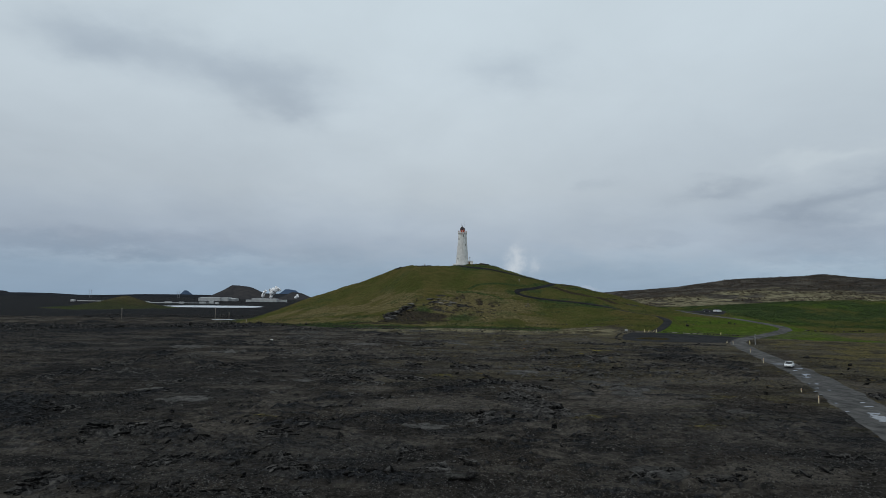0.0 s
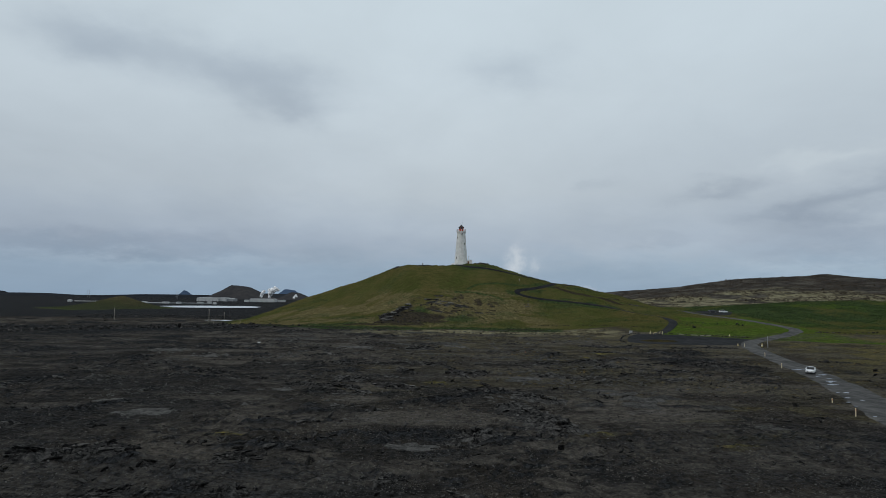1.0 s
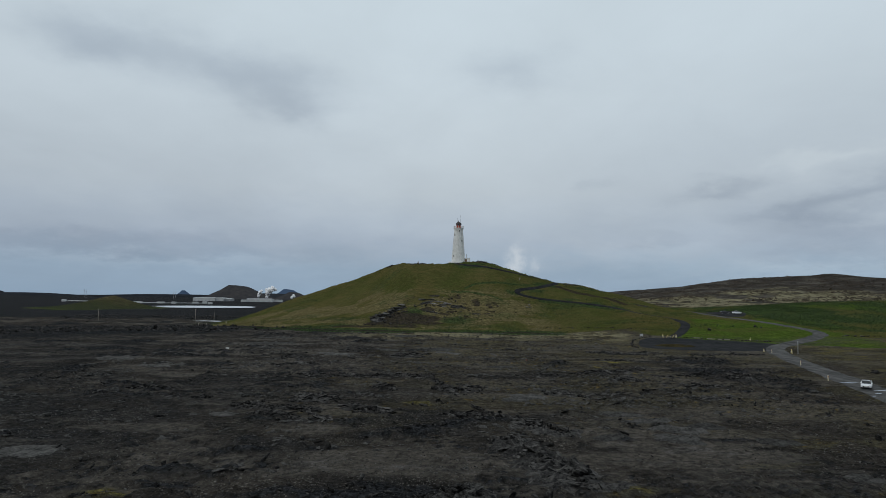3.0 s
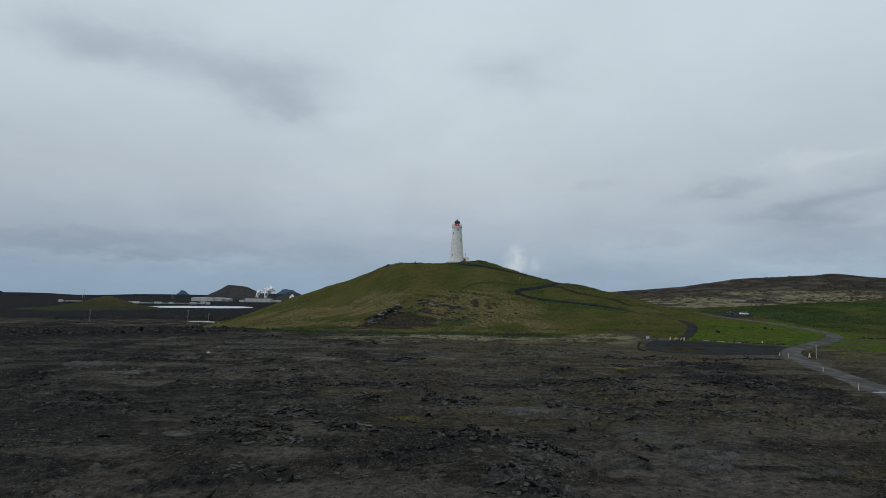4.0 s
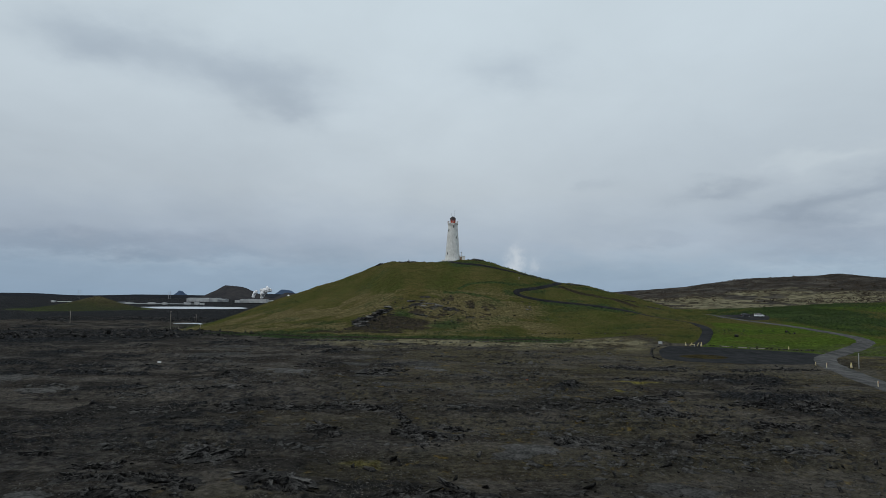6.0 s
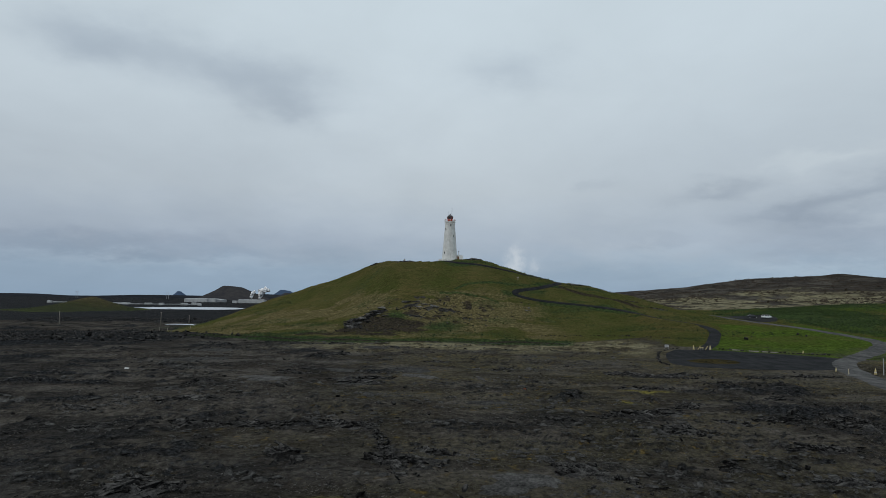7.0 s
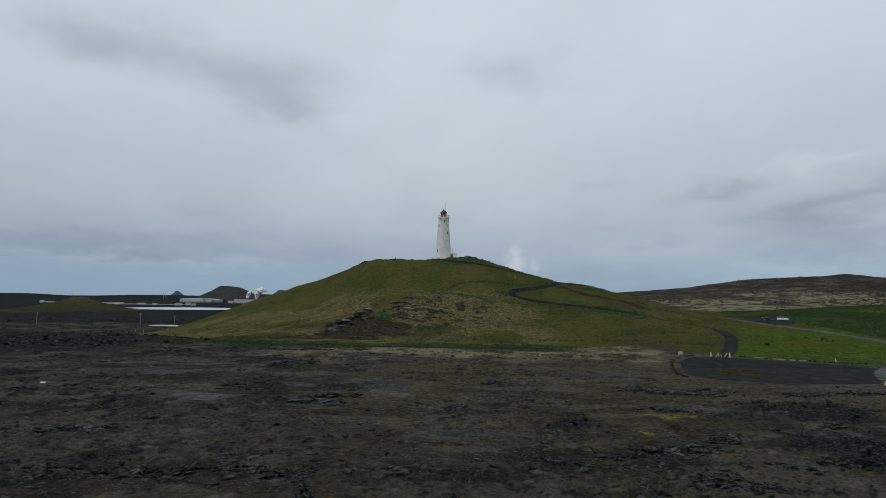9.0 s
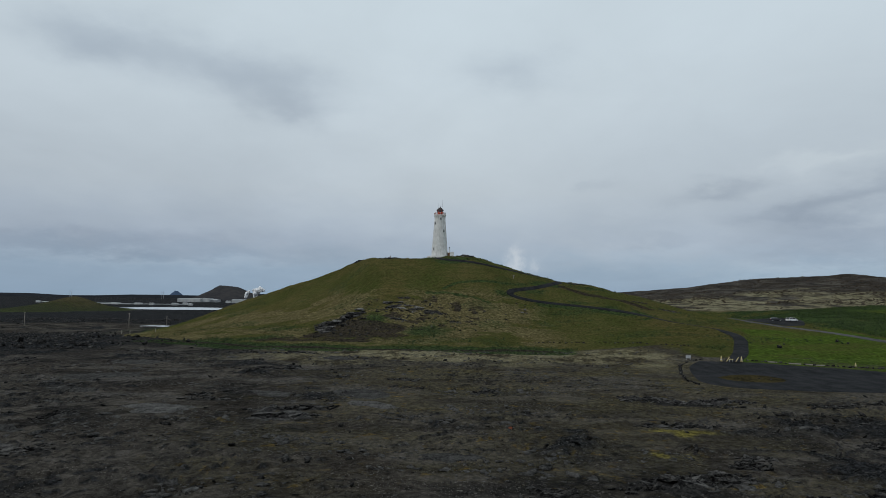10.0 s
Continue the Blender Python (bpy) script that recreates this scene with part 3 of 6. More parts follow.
    fresh = k.mix(k.span(tuft, 0.49, 0.60, 0, 0.8), fresh, (0.0330, 0.0580, 0.0130))
    col = k.mix(k.math("MULTIPLY", share(lawn, 0.25), 0.9), col, fresh)
    earth = k.mix(k.span(tuft, 0.43, 0.58), (0.0221, 0.0187, 0.0161), (0.0578, 0.0476, 0.0391))
    col = k.mix(k.math("MULTIPLY", share(soil, 0.2), 0.92), col, earth)
    grit = k.noise(k.stretch(p, (1, 1, 1), (2, 9, 4)), 1.15, 10, 0.8)
    col = k.mix(1.0, col, k.span(grit, 0.34, 0.66, 0.32, 1.68), "MULTIPLY")
    h = k.math("ADD", k.math("MULTIPLY", fine, 0.7), k.math("ADD", k.math("MULTIPLY", pebble, 0.2), k.math("MULTIPLY", k.math("ADD", dots, dots2), 0.2)))
    h = k.math("SUBTRACT", h, k.math("MULTIPLY", cracks, k.math("MULTIPLY", k.math("SUBTRACT", 1.0, g), 0.5)))
    n = k.bump(h, 1.0, 0.5, k.bump(k.noise(p, 0.9, 6, 0.7), 0.75, 0.8))
    k.done(col, 1.0, n, spec=0.0)
    return m


def grainy(name, a, b, scale=3.0, rough=0.85, spec=0.3, bump=0.0, dist=0.02, metal=0.0, vary=0.0):
    """Two tones of one colour mixed at two scales."""
    m, k = material(name)
    p = k.coords()
    f = k.math("ADD", k.math("MULTIPLY", k.noise(p, scale, 5, 0.6), 0.6), k.math("MULTIPLY", k.noise(p, scale * 0.17, 3), 0.4))
    col = k.mix(k.span(f, 0.36, 0.64), a, b)
    if vary:
        rnd = k.add("ShaderNodeObjectInfo").outputs["Random"]
        col = k.mix(1.0, col, k.span(rnd, 0, 1, 1 - vary, 1 + vary), "MULTIPLY")
    n = k.bump(k.noise(p, scale * 2.5, 5, 0.65), bump, dist) if bump else None
    k.done(col, rough, n, metal, spec)
    return m


def rock_material(name="lava_rock", island=False, top=1.0, pale=1.0):
    m, k = material(name)
    p = k.coords()
    rnd = (k.add("ShaderNodeNewGeometry").outputs["Random Per Island"] if island else k.add("ShaderNodeObjectInfo").outputs["Random"])
    f, pits = k.noise(p, 3.0, 7, 0.75), k.noise(p, 9.0, 5, 0.75)
    col = k.mix(k.span(f, 0.40, 0.62), (0.0060, 0.0060, 0.0064), (0.034, 0.033, 0.033))
    col = k.mix(k.span(k.noise(p, 1.4, 6, 0.7), 0.50, 0.62, 0, 0.7), col, tuple(c * pale for c in (0.092, 0.088, 0.083)))
    col = k.mix(k.span(k.noise(p, 1.3, 5), 0.60, 0.7, 0, 0.25), col, (0.07, 0.058, 0.022))
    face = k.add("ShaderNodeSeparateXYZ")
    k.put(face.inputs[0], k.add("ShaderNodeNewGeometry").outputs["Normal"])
    # Upward faces mottled paler: sky light from above put into the colour.
    lit_top = k.math("MULTIPLY", k.span(face.outputs[2], 0.40, 0.92, 0, top), k.span(k.noise(p, 2.6, 7, 0.75), 0.40, 0.56, 0.1, 1.0))
    col = k.mix(k.math("MULTIPLY", lit_top, 0.85), col, tuple(c * pale for c in (0.098, 0.094, 0.088)))
    col = k.mix(k.span(pits, 0.54, 0.66, 0, 0.8), col, (0.006, 0.006, 0.0065))
    col = k.mix(1.0, col, k.span(rnd, 0, 1, 0.5, 1.5), "MULTIPLY")
    k.done(col, 1.0, k.bump(f, 1.0, 0.35, k.bump(pits, 0.8, 0.12)), spec=0.03)
    return m


def road_material(name, a, b, wet):
    m, k = material(name)
    p = k.coords()
    track = k.noise(k.stretch(p, (0.5, 0.09, 0.3), rot=0.35), 1.0, 4)
    col = k.mix(k.span(track, 0.38, 0.62), a, b)
    col = k.mix(k.span(k.noise(p, 6, 4, 0.65), 0.5, 0.72, 0, 0.5), col, tuple(1.7 * c for c in b))
    col = k.mix(k.span(k.noise(p, 0.35, 6, 0.65), 0.48, 0.62, 0, 0.75), col, tuple(0.6 * c for c in a))
    k.done(col, k.span(k.noise(p, 0.25, 3), 0.4, 0.65, 0.95, 0.95 - wet), k.bump(k.noise(p, 12, 4, 0.7), 0.4, 0.03), spec=0.06)
    return m


M_GROUND = ground_material()
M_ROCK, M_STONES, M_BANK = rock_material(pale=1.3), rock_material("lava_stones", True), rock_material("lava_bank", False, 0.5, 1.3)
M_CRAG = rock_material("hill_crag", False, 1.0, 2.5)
M_ROAD = road_material("gravel_road", (0.050, 0.049, 0.048), (0.105, 0.102, 0.097), 0.15)
M_ASPHALT = road_material("dark_asphalt", (0.0115, 0.012, 0.0135), (0.022, 0.0225, 0.024), 0.1)
M_WHITE = grainy("white_paint", (0.62, 0.62, 0.60), (0.72, 0.72, 0.70), 0.6, 0.75, bump=0.15, dist=0.02)


def tower_material():
    """White rendered wall with rain streaks, patches and hairline courses."""
    m, k = material("white_render")
    p = k.coords()
    col = k.mix(k.span(k.noise(p, 0.5, 5, 0.6), 0.36, 0.64), (0.58, 0.58, 0.56), (0.72, 0.72, 0.70))
    col = k.mix(k.span(k.noise(k.stretch(p, (1.6, 1.6, 0.10)), 1.0, 6, 0.65), 0.52, 0.70, 0, 0.6), col, (0.36, 0.36, 0.34))
    col = k.mix(k.span(k.noise(p, 1.4, 6, 0.7), 0.60, 0.72, 0, 0.5), col, (0.40, 0.395, 0.37))
    k.done(col, 0.8, k.bump(k.noise(p, 3.0, 5, 0.65), 0.3, 0.03), spec=0.2)
    return m


M_TOWER = tower_material()
M_RED = grainy("red_paint", (0.42, 0.055, 0.030), (0.50, 0.075, 0.040), 2, 0.5)
M_DARKMETAL = grainy("dark_metal", (0.030, 0.030, 0.032), (0.055, 0.055, 0.058), 4, 0.45, metal=0.6)
M_ROOFRED = grainy("dark_roof", (0.035, 0.026, 0.026), (0.055, 0.036, 0.034), 2, 0.5)
M_GREY = grainy("galvanised", (0.35, 0.36, 0.37), (0.45, 0.46, 0.47), 4, 0.5, metal=0.4)
M_WOOD = grainy("weathered_wood", (0.19, 0.17, 0.145), (0.32, 0.29, 0.25), 6, 0.85)
M_DOOR = grainy("brown_door", (0.11, 0.055, 0.028), (0.16, 0.080, 0.040), 5, 0.6)
M_PANE = grainy("dark_pane", (0.016, 0.018, 0.020), (0.024, 0.026, 0.029), 2, 0.08, spec=0.6)
M_YELLOW = grainy("yellow_paint", (0.60, 0.48, 0.22), (0.70, 0.57, 0.28), 5, 0.6)
M_CREAM = grainy("cream_plastic", (0.60, 0.50, 0.33), (0.70, 0.60, 0.40), 5, 0.5)
M_ORANGE = grainy("orange_plastic", (0.42, 0.085, 0.03), (0.50, 0.12, 0.045), 5, 0.7)
M_RUST = grainy("faded_orange", (0.22, 0.075, 0.04), (0.30, 0.11, 0.06), 5, 0.8)
M_CARWHITE = grainy("white_car_paint", (0.74, 0.75, 0.76), (0.79, 0.80, 0.81), 1, 0.18, spec=0.6)
M_CARDARK = grainy("dark_car_paint", (0.020, 0.021, 0.024), (0.026, 0.027, 0.030), 1, 0.2, spec=0.6)
M_TYRE = grainy("tyre_rubber", (0.016, 0.016, 0.016), (0.024, 0.024, 0.024), 8, 0.8)
M_LAMP = grainy("clear_lens", (0.5, 0.5, 0.5), (0.65, 0.65, 0.65), 4, 0.1, spec=0.6)
M_SHED = grainy("pale_cladding", (0.36, 0.37, 0.38), (0.46, 0.47, 0.47), 0.15, 0.8)
M_SHED_DARK = grainy("grey_cladding", (0.24, 0.25, 0.26), (0.30, 0.31, 0.32), 0.15, 0.8)
M_FARLAVA = grainy("far_lava", (0.016, 0.018, 0.022), (0.036, 0.038, 0.043), 0.02, 1.0, spec=0.0, bump=0.6, dist=5.0)
# Scoria grey lifted and cooled: distance haze put into the colour.
M_HAZY_CONE = grainy("scoria", (0.036, 0.037, 0.041), (0.066, 0.061, 0.060), 0.05, 1.0, spec=0.0, bump=0.6, dist=5.0)
# The blue of the farthest hills is air haze, painted as base colour.
M_HAZE_HILL = grainy("hazy_hill", (0.055, 0.085, 0.14), (0.065, 0.095, 0.15), 0.02, 1.0, spec=0.0)


def water_material():
    m, k = material("milky_water")
    p = k.coords()
    col = k.mix(k.span(k.noise(p, 0.05, 4), 0.4, 0.6), (0.62, 0.64, 0.66), (0.72, 0.73, 0.74))
    k.done(col, 0.18, k.bump(k.noise(p, 1.5, 4), 0.15, 0.1), spec=0.5)
    return m


def puddle_material():
    m, k = material("puddle_water")
    p = k.coords()
    k.done((0.05, 0.05, 0.048), 0.04, k.bump(k.noise(p, 3.0, 3), 0.04, 0.02), spec=0.8)
    return m


def steam_material(name, alpha):
    m, k = material(name)
    p = k.coords()
    k.done((0.93, 0.93, 0.94), 1.0, None, spec=0.0, alpha=k.span(k.noise(p, 0.04, 3), 0.35, 0.55, alpha * 0.9, alpha))
    return m


def leaf_material(name, a, b, power=1.0):
    m, k = material(name)
    rnd = k.add("ShaderNodeNewGeometry").outputs["Random Per Island"]
    k.done(k.mix(k.math("POWER", rnd, power), a, b), 0.9, spec=0.15)
    return m


M_ISLAND = grainy("mossy_gravel", (0.016, 0.015, 0.012), (0.075, 0.060, 0.024), 1.6, 1.0, spec=0.0, bump=0.8, dist=0.2)
M_LEDGE = grainy("ridge_ledge", (0.024, 0.020, 0.016), (0.105, 0.084, 0.062), 0.5, 1.0, spec=0.0, bump=0.6, dist=0.2)
M_MILK, M_PUDDLE = water_material(), puddle_material()
M_PEBBLE = leaf_material("gravel_pebble", (0.018, 0.018, 0.018), (0.150, 0.144, 0.135), 2.2)
M_STEAM = steam_material("steam", 0.97)


M_HERB = leaf_material("herb_leaf", (0.022, 0.040, 0.017), (0.062, 0.088, 0.036))
M_SHRUB = leaf_material("shrub_leaf", (0.018, 0.036, 0.010), (0.075, 0.115, 0.030))
M_HAY = leaf_material("grass_blade", (0.038, 0.044, 0.012), (0.150, 0.125, 0.050))

# ---- ground ----
XS = steps([(-104, 114, 0.5)], -4700, 4700, 1.035)
YS = steps([(44, 292, 0.5), (292, 560, 1.0)], -1200, 4750, 1.04)
GX, GY = np.meshgrid(XS, YS)
GZ = ground(GX, GY)
ground_mesh = grid_mesh("ground", XS, YS, GZ)
for key, shares in zip(("cover", "patch"), zones(GX, GY)):
    layer = ground_mesh.color_attributes.new(key, "FLOAT_COLOR", "POINT")
    layer.data.foreach_set("color", np.stack([np.clip(v, 0, 1) for v in shares], -1).ravel().astype(np.float32))
ground_mesh.materials.append(M_GROUND)
tagged(new("ground", ground_mesh), "dark lava gravel plain with moss, rising to grassy hill", "ground", kind="structure")


def on(x, y):
    """Height of the ground sheet at places in plan."""
    x, y = np.asarray(x, float), np.asarray(y, float)
    i = np.clip(np.searchsorted(XS, x) - 1, 0, len(XS) - 2)
    j = np.clip(np.searchsorted(YS, y) - 1, 0, len(YS) - 2)
    u, v = (x - XS[i]) / (XS[i + 1] - XS[i]), (y - YS[j]) / (YS[j + 1] - YS[j])
    return (GZ[j, i] * (1 - u) + GZ[j, i + 1] * u) * (1 - v) + (GZ[j + 1, i] * (1 - u) + GZ[j + 1, i + 1] * u) * v


def at(x, y, z=0.0, rx=0, ry=0, rz=0):
    """A pose on the ground."""
    return pose(x, y, float(on(x, y)) + z, rx, ry, rz)


# ---- mesh helpers ----
def part(name, bm, mat, parent=None, label="", smooth=False, m=None):
    """Links a bmesh as one mesh object under a thing or a part."""
    me = bpy.data.meshes.new(name)
    bmesh.ops.recalc_face_normals(bm, faces=bm.faces[:])
    bm.to_mesh(me)
    bm.free()
    me.materials.append(mat)
    if smooth:
        me.polygons.foreach_set("use_smooth", np.ones(len(me.polygons), bool))
    ob = new(name, me)
    if m is not None:
        ob.matrix_basis = m
    if parent:
        ob.parent = parent
    return tagged(ob, label)


def holder(name, m, label, category, group="", kind=""):
    ob = new(name)
    ob.empty_display_size = 0.3
    ob.matrix_basis = m
    return tagged(ob, label, category, group, kind)


def box(sx, sy, sz, x=0, y=0, z=0, bevel=0.0, bm=None, m=None):
    """A box that stands on z."""
    own = bmesh.new()
    bmesh.ops.create_cube(own, size=1)
    for v in own.verts:
        v.co = Vector((v.co.x * sx + x, v.co.y * sy + y, (v.co.z + 0.5) * sz + z))
    if bevel:
        bmesh.ops.bevel(own, geom=own.edges[:], offset=bevel, segments=1, affect="EDGES")
    if m is not None:
        own.transform(m)
    if bm is None:
        return own
    tmp = bpy.data.meshes.new("tmp")
    own.to_mesh(tmp)
    own.free()
    bm.from_mesh(tmp)
    bpy.data.meshes.remove(tmp)
    return bm


def turned(profile, n=24, x=0, y=0, cap=True, bm=None):
    """A solid of revolution from (radius, z) pairs."""
    bm = bm or bmesh.new()
    rings = []
    for r, z in profile:
        rings.append([bm.verts.new((x + r * math.cos(2 * math.pi * i / n), y + r * math.sin(2 * math.pi * i / n), z)) for i in range(n)])
    for a, b in zip(rings[:-1], rings[1:]):
        for i in range(n):
            bm.faces.new((a[i], a[(i + 1) % n], b[(i + 1) % n], b[i]))
    if cap:
        bm.faces.new(rings[0][::-1])
        bm.faces.new(rings[-1])
    return bm


def smooth_chain(pts, step):
    """A rounded chain through plan points, evenly stepped."""
    p = np.array(pts, float)
    for _ in range(3):
        q = np.empty((2 * len(p), 2))
        q[0], q[-1] = p[0], p[-1]
        q[1:-1:2] = 0.75 * p[:-1] + 0.25 * p[1:]
        q[2:-1:2] = 0.25 * p[:-1] + 0.75 * p[1:]
        p = q
    d = np.concatenate([[0], np.cumsum(np.hypot(*np.diff(p, axis=0).T))])
    t = np.linspace(0, d[-1], int(d[-1] / step) + 2)
    return np.stack([np.interp(t, d, p[:, 0]), np.interp(t, d, p[:, 1])], 1), t


def ribbon(name, pts, width, mat, label, category, lift=0.06, ragged=0.3, crown=0.05, bend=4.0):
    """A way laid along the ground, with uneven edges."""
    c, t = smooth_chain(pts, 0.8)
    tan = np.gradient(c, axis=0)
    tan /= np.linalg.norm(tan, axis=1)[:, None]
    nor = np.stack([-tan[:, 1], tan[:, 0]], 1)
    cols = 11
    off = np.linspace(-1, 1, cols)
    w = np.interp(t / t[-1], np.linspace(0, 1, len(width)), width) / 2
    bm = bmesh.new()
    wob = ragged * (fbm(t[:, None] / bend + 50 * (off > 0), 3.3 + 0 * t[:, None], 61, 4) - 0.5) * 2 * np.abs(off)
    out = off * w[:, None] + np.where(off < 0, -1, 1) * np.abs(wob)
    qx, qy = c[:, :1] + nor[:, :1] * out, c[:, 1:] + nor[:, 1:] * out
    drop = np.where(np.abs(off) > 0.99, -0.22, crown * (1 - off * off))
    qz = on(qx, qy) + lift + drop
    rows = [[bm.verts.new((qx[i, j], qy[i, j], qz[i, j])) for j in range(cols)] for i in range(len(c))]
    for a, b in zip(rows[:-1], rows[1:]):
        for j in range(cols - 1):
            bm.faces.new((a[j], a[j + 1], b[j + 1], b[j]))
    ob = part(name, bm, mat, smooth=True)
    return tagged(ob, label, category, kind="structure")


def patch_sheet(name, outline, centre, mat, label, category, lift=0.05, rings=16, ragged=0.3, flat=None):
    """A star-shaped sheet that follows the ground."""
    o = np.array(list(outline) + [outline[0]], float)
    c, t = smooth_chain(o, 0.7)
    c = c[:-1]
    bm = bmesh.new()
    mid = bm.verts.new((*centre, (float(on(*centre)) if flat is None else flat) + lift))
    last = None
    for r in range(1, rings + 1):
        ring = []
        for i, q in enumerate(c):
            f = r / rings
            p = np.array(centre) + (q - centre) * f
            if r == rings:
                p = p + (q - centre) / np.linalg.norm(q - centre) * ragged * (fbm(i / 5, 1.7, 62, 3) - 0.5) * 2
            z = (float(on(p[0], p[1])) if flat is None else flat) + lift - (0.2 if r == rings and flat is None else 0)
            ring.append(bm.verts.new((p[0], p[1], z)))
        n = len(ring)
        for i in range(n):
            if last is None:
                bm.faces.new((mid, ring[i], ring[(i + 1) % n]))
            else:
                bm.faces.new((last[i], ring[i], ring[(i + 1) % n], last[(i + 1) % n]))
        last = ring
    ob = part(name, bm, mat, smooth=True)
    return tagged(ob, label, category, kind="structure")


# ---- roads and paved ground ----
ribbon("road", ROAD, (8.6, 8.6, 8.2, 7.0, 6.4, 6.2, 6.2, 5.6, 5.2, 5.0, 4.6), M_ROAD, "grey gravel road with potholes across the lava plain", "road", ragged=1.5, bend=9.0)
patch_sheet("pavement", YARD, (96, 250), M_ASPHALT, "dark asphalt car park at the foot of the hill", "car park", lift=0.045)
ribbon("footpath", PATH, (4.4, 4.4, 4.2, 3.6, 3.8, 4.2, 3.6, 3.0), M_ASPHALT, "dark asphalt footpath winding up the grassy hill", "path", lift=0.14, ragged=0.25)
patch_sheet("pavement_far", ((160.5, 366), (157.5, 377), (157, 390), (162, 404), (172, 413), (184, 411), (188, 402), (184, 390), (178, 378), (169, 364)), (171, 390), M_ASPHALT,
            "dark gravel car park below the green knoll", "car park", lift=0.06)
# ---- lighthouse ----
def ring_of(n, r, z):
    return [(r * math.cos(2 * math.pi * i / n), r * math.sin(2 * math.pi * i / n), z) for i in range(n)]


def rod(a, b, r, n=6, bm=None):
    """A round bar between two points."""
    bm = bm or bmesh.new()
    a, b = Vector(a), Vector(b)
    turn = (b - a).to_track_quat("Z", "Y").to_matrix()
    rings = [[bm.verts.new(e + turn @ Vector((r * math.cos(2 * math.pi * i / n), r * math.sin(2 * math.pi * i / n), 0))) for i in range(n)] for e in (a, b)]
    for i in range(n):
        bm.faces.new((rings[0][i], rings[0][(i + 1) % n], rings[1][(i + 1) % n], rings[1][i]))
    bm.faces.new(rings[0][::-1])
    bm.faces.new(rings[1])
    return bm


def lighthouse(x, y, z):
    top = holder("lighthouse", pose(x, y, z), "tall tapering white lighthouse with red lantern gallery on hilltop", "lighthouse")
    part("plinth", turned([(7.4, -2.5), (7.4, 0.95), (7.2, 1.15), (5.2, 1.2), (5.2, 1.0)], 32), M_TOWER, top, "low white round base wall")
    prof = [(5.0, 1.0), (4.98, 1.4), (4.72, 4.5), (4.45, 8.0), (4.15, 12.0), (3.84, 16.0), (3.53, 20.0), (3.27, 23.4), (3.2, 24.2), (3.32, 24.4), (3.32, 24.8)]
    part("tower", turned(prof, 40), M_TOWER, top, smooth=True)
    part("gallery", turned([(3.1, 24.75), (3.4, 25.0), (3.6, 25.5), (3.6, 26.0), (3.0, 26.02)], 32), M_TOWER, top, "white corbelled gallery ledge")
    for i in range(12):
        a = 2 * math.pi * i / 12
        part("post", box(0.34, 0.34, 1.5, bevel=0.03, m=Matrix.Translation((3.4 * math.cos(a), 3.4 * math.sin(a), 26.0)) @ Matrix.Rotation(a, 4, "Z")), M_WHITE, top)
    for hgt, r in ((26.75, 0.05), (27.3, 0.06)):
        bm = bmesh.new()
        pts = ring_of(24, 3.4, hgt)
        for a, b in zip(pts, pts[1:] + pts[:1]):
            rod(a, b, r, 5, bm)
        part("rail", bm, M_RED, top, "red-brown gallery rail")
    lan = part("lantern", turned([(2.05, 26.0), (2.05, 27.5), (2.15, 27.52), (2.15, 27.65), (1.95, 27.67)], 16), M_RED, top, "red cylindrical lantern wall")
    part("glazing", turned([(1.85, 27.6), (1.85, 28.9)], 16), M_PANE, lan, "dark lantern glass")
    for i in range(8):
        a = 2 * math.pi * (i + 0.5) / 8
        part("mullion", box(0.12, 0.2, 1.3, bevel=0.0, m=Matrix.Translation((1.87 * math.cos(a), 1.87 * math.sin(a), 27.6)) @ Matrix.Rotation(a, 4, "Z")), M_RED, lan)
    roof = part("roof", turned([(2.25, 28.85), (2.2, 29.0), (1.75, 29.6), (1.1, 30.2), (0.45, 30.6), (0.3, 30.7), (0.3, 31.0), (0.1, 31.2)], 16), M_ROOFRED, top, "dark brown domed lantern roof")
    part("antenna", rod((1.2, -0.3, 29.8), (1.2, -0.3, 35.2), 0.06), M_DARKMETAL, top)
    part("antenna", rod((-0.9, 0.3, 30.1), (-0.9, 0.3, 33.2), 0.05), M_DARKMETAL, top)
    part("finial", rod((0, 0, 31), (0, 0, 32.0), 0.06), M_DARKMETAL, roof)

    def window(az, zz, w=0.75, h=1.5):
        a = radians(az)
        r = float(np.interp(zz, [p[1] for p in prof], [p[0] for p in prof]))
        m = Matrix.Translation((r * math.sin(a), -r * math.cos(a), zz)) @ Matrix.Rotation(a, 4, "Z")
        win = part("window", box(w + 0.3, 0.36, h + 0.3, 0, 0.08, -0.15, 0.03), M_WHITE, top, "small tall window with white surround", m=m)
        part("pane", box(w, 0.06, h, 0, -0.115, 0.0), M_PANE, win)
        part("glazing_bar", box(0.06, 0.04, h, 0, -0.16, 0.0), M_WHITE, win)
        return win

    window(-50, 20.2)
    window(36, 15.5)
    window(-46, 4.6)
    window(8, 22.6, 0.7, 1.7)
    # entrance hut beside the foot of the tower
    hut = part("porch", box(3.6, 3.2, 3.0, 6.6, -1.0, 0.6, 0.05), M_WHITE, top, "small white flat-roofed entrance hut")
    part("porch_roof", box(3.9, 3.5, 0.22, 6.6, -1.0, 3.6, 0.04), M_WHITE, hut)
    part("door", box(1.2, 0.12, 2.3, 5.5, -2.62, 0.8, 0.02), M_DOOR, hut, "brown wooden door")
    part("chimney", box(0.45, 0.45, 2.6, 5.9, 0.0, 3.8, 0.03), M_WHITE, hut)
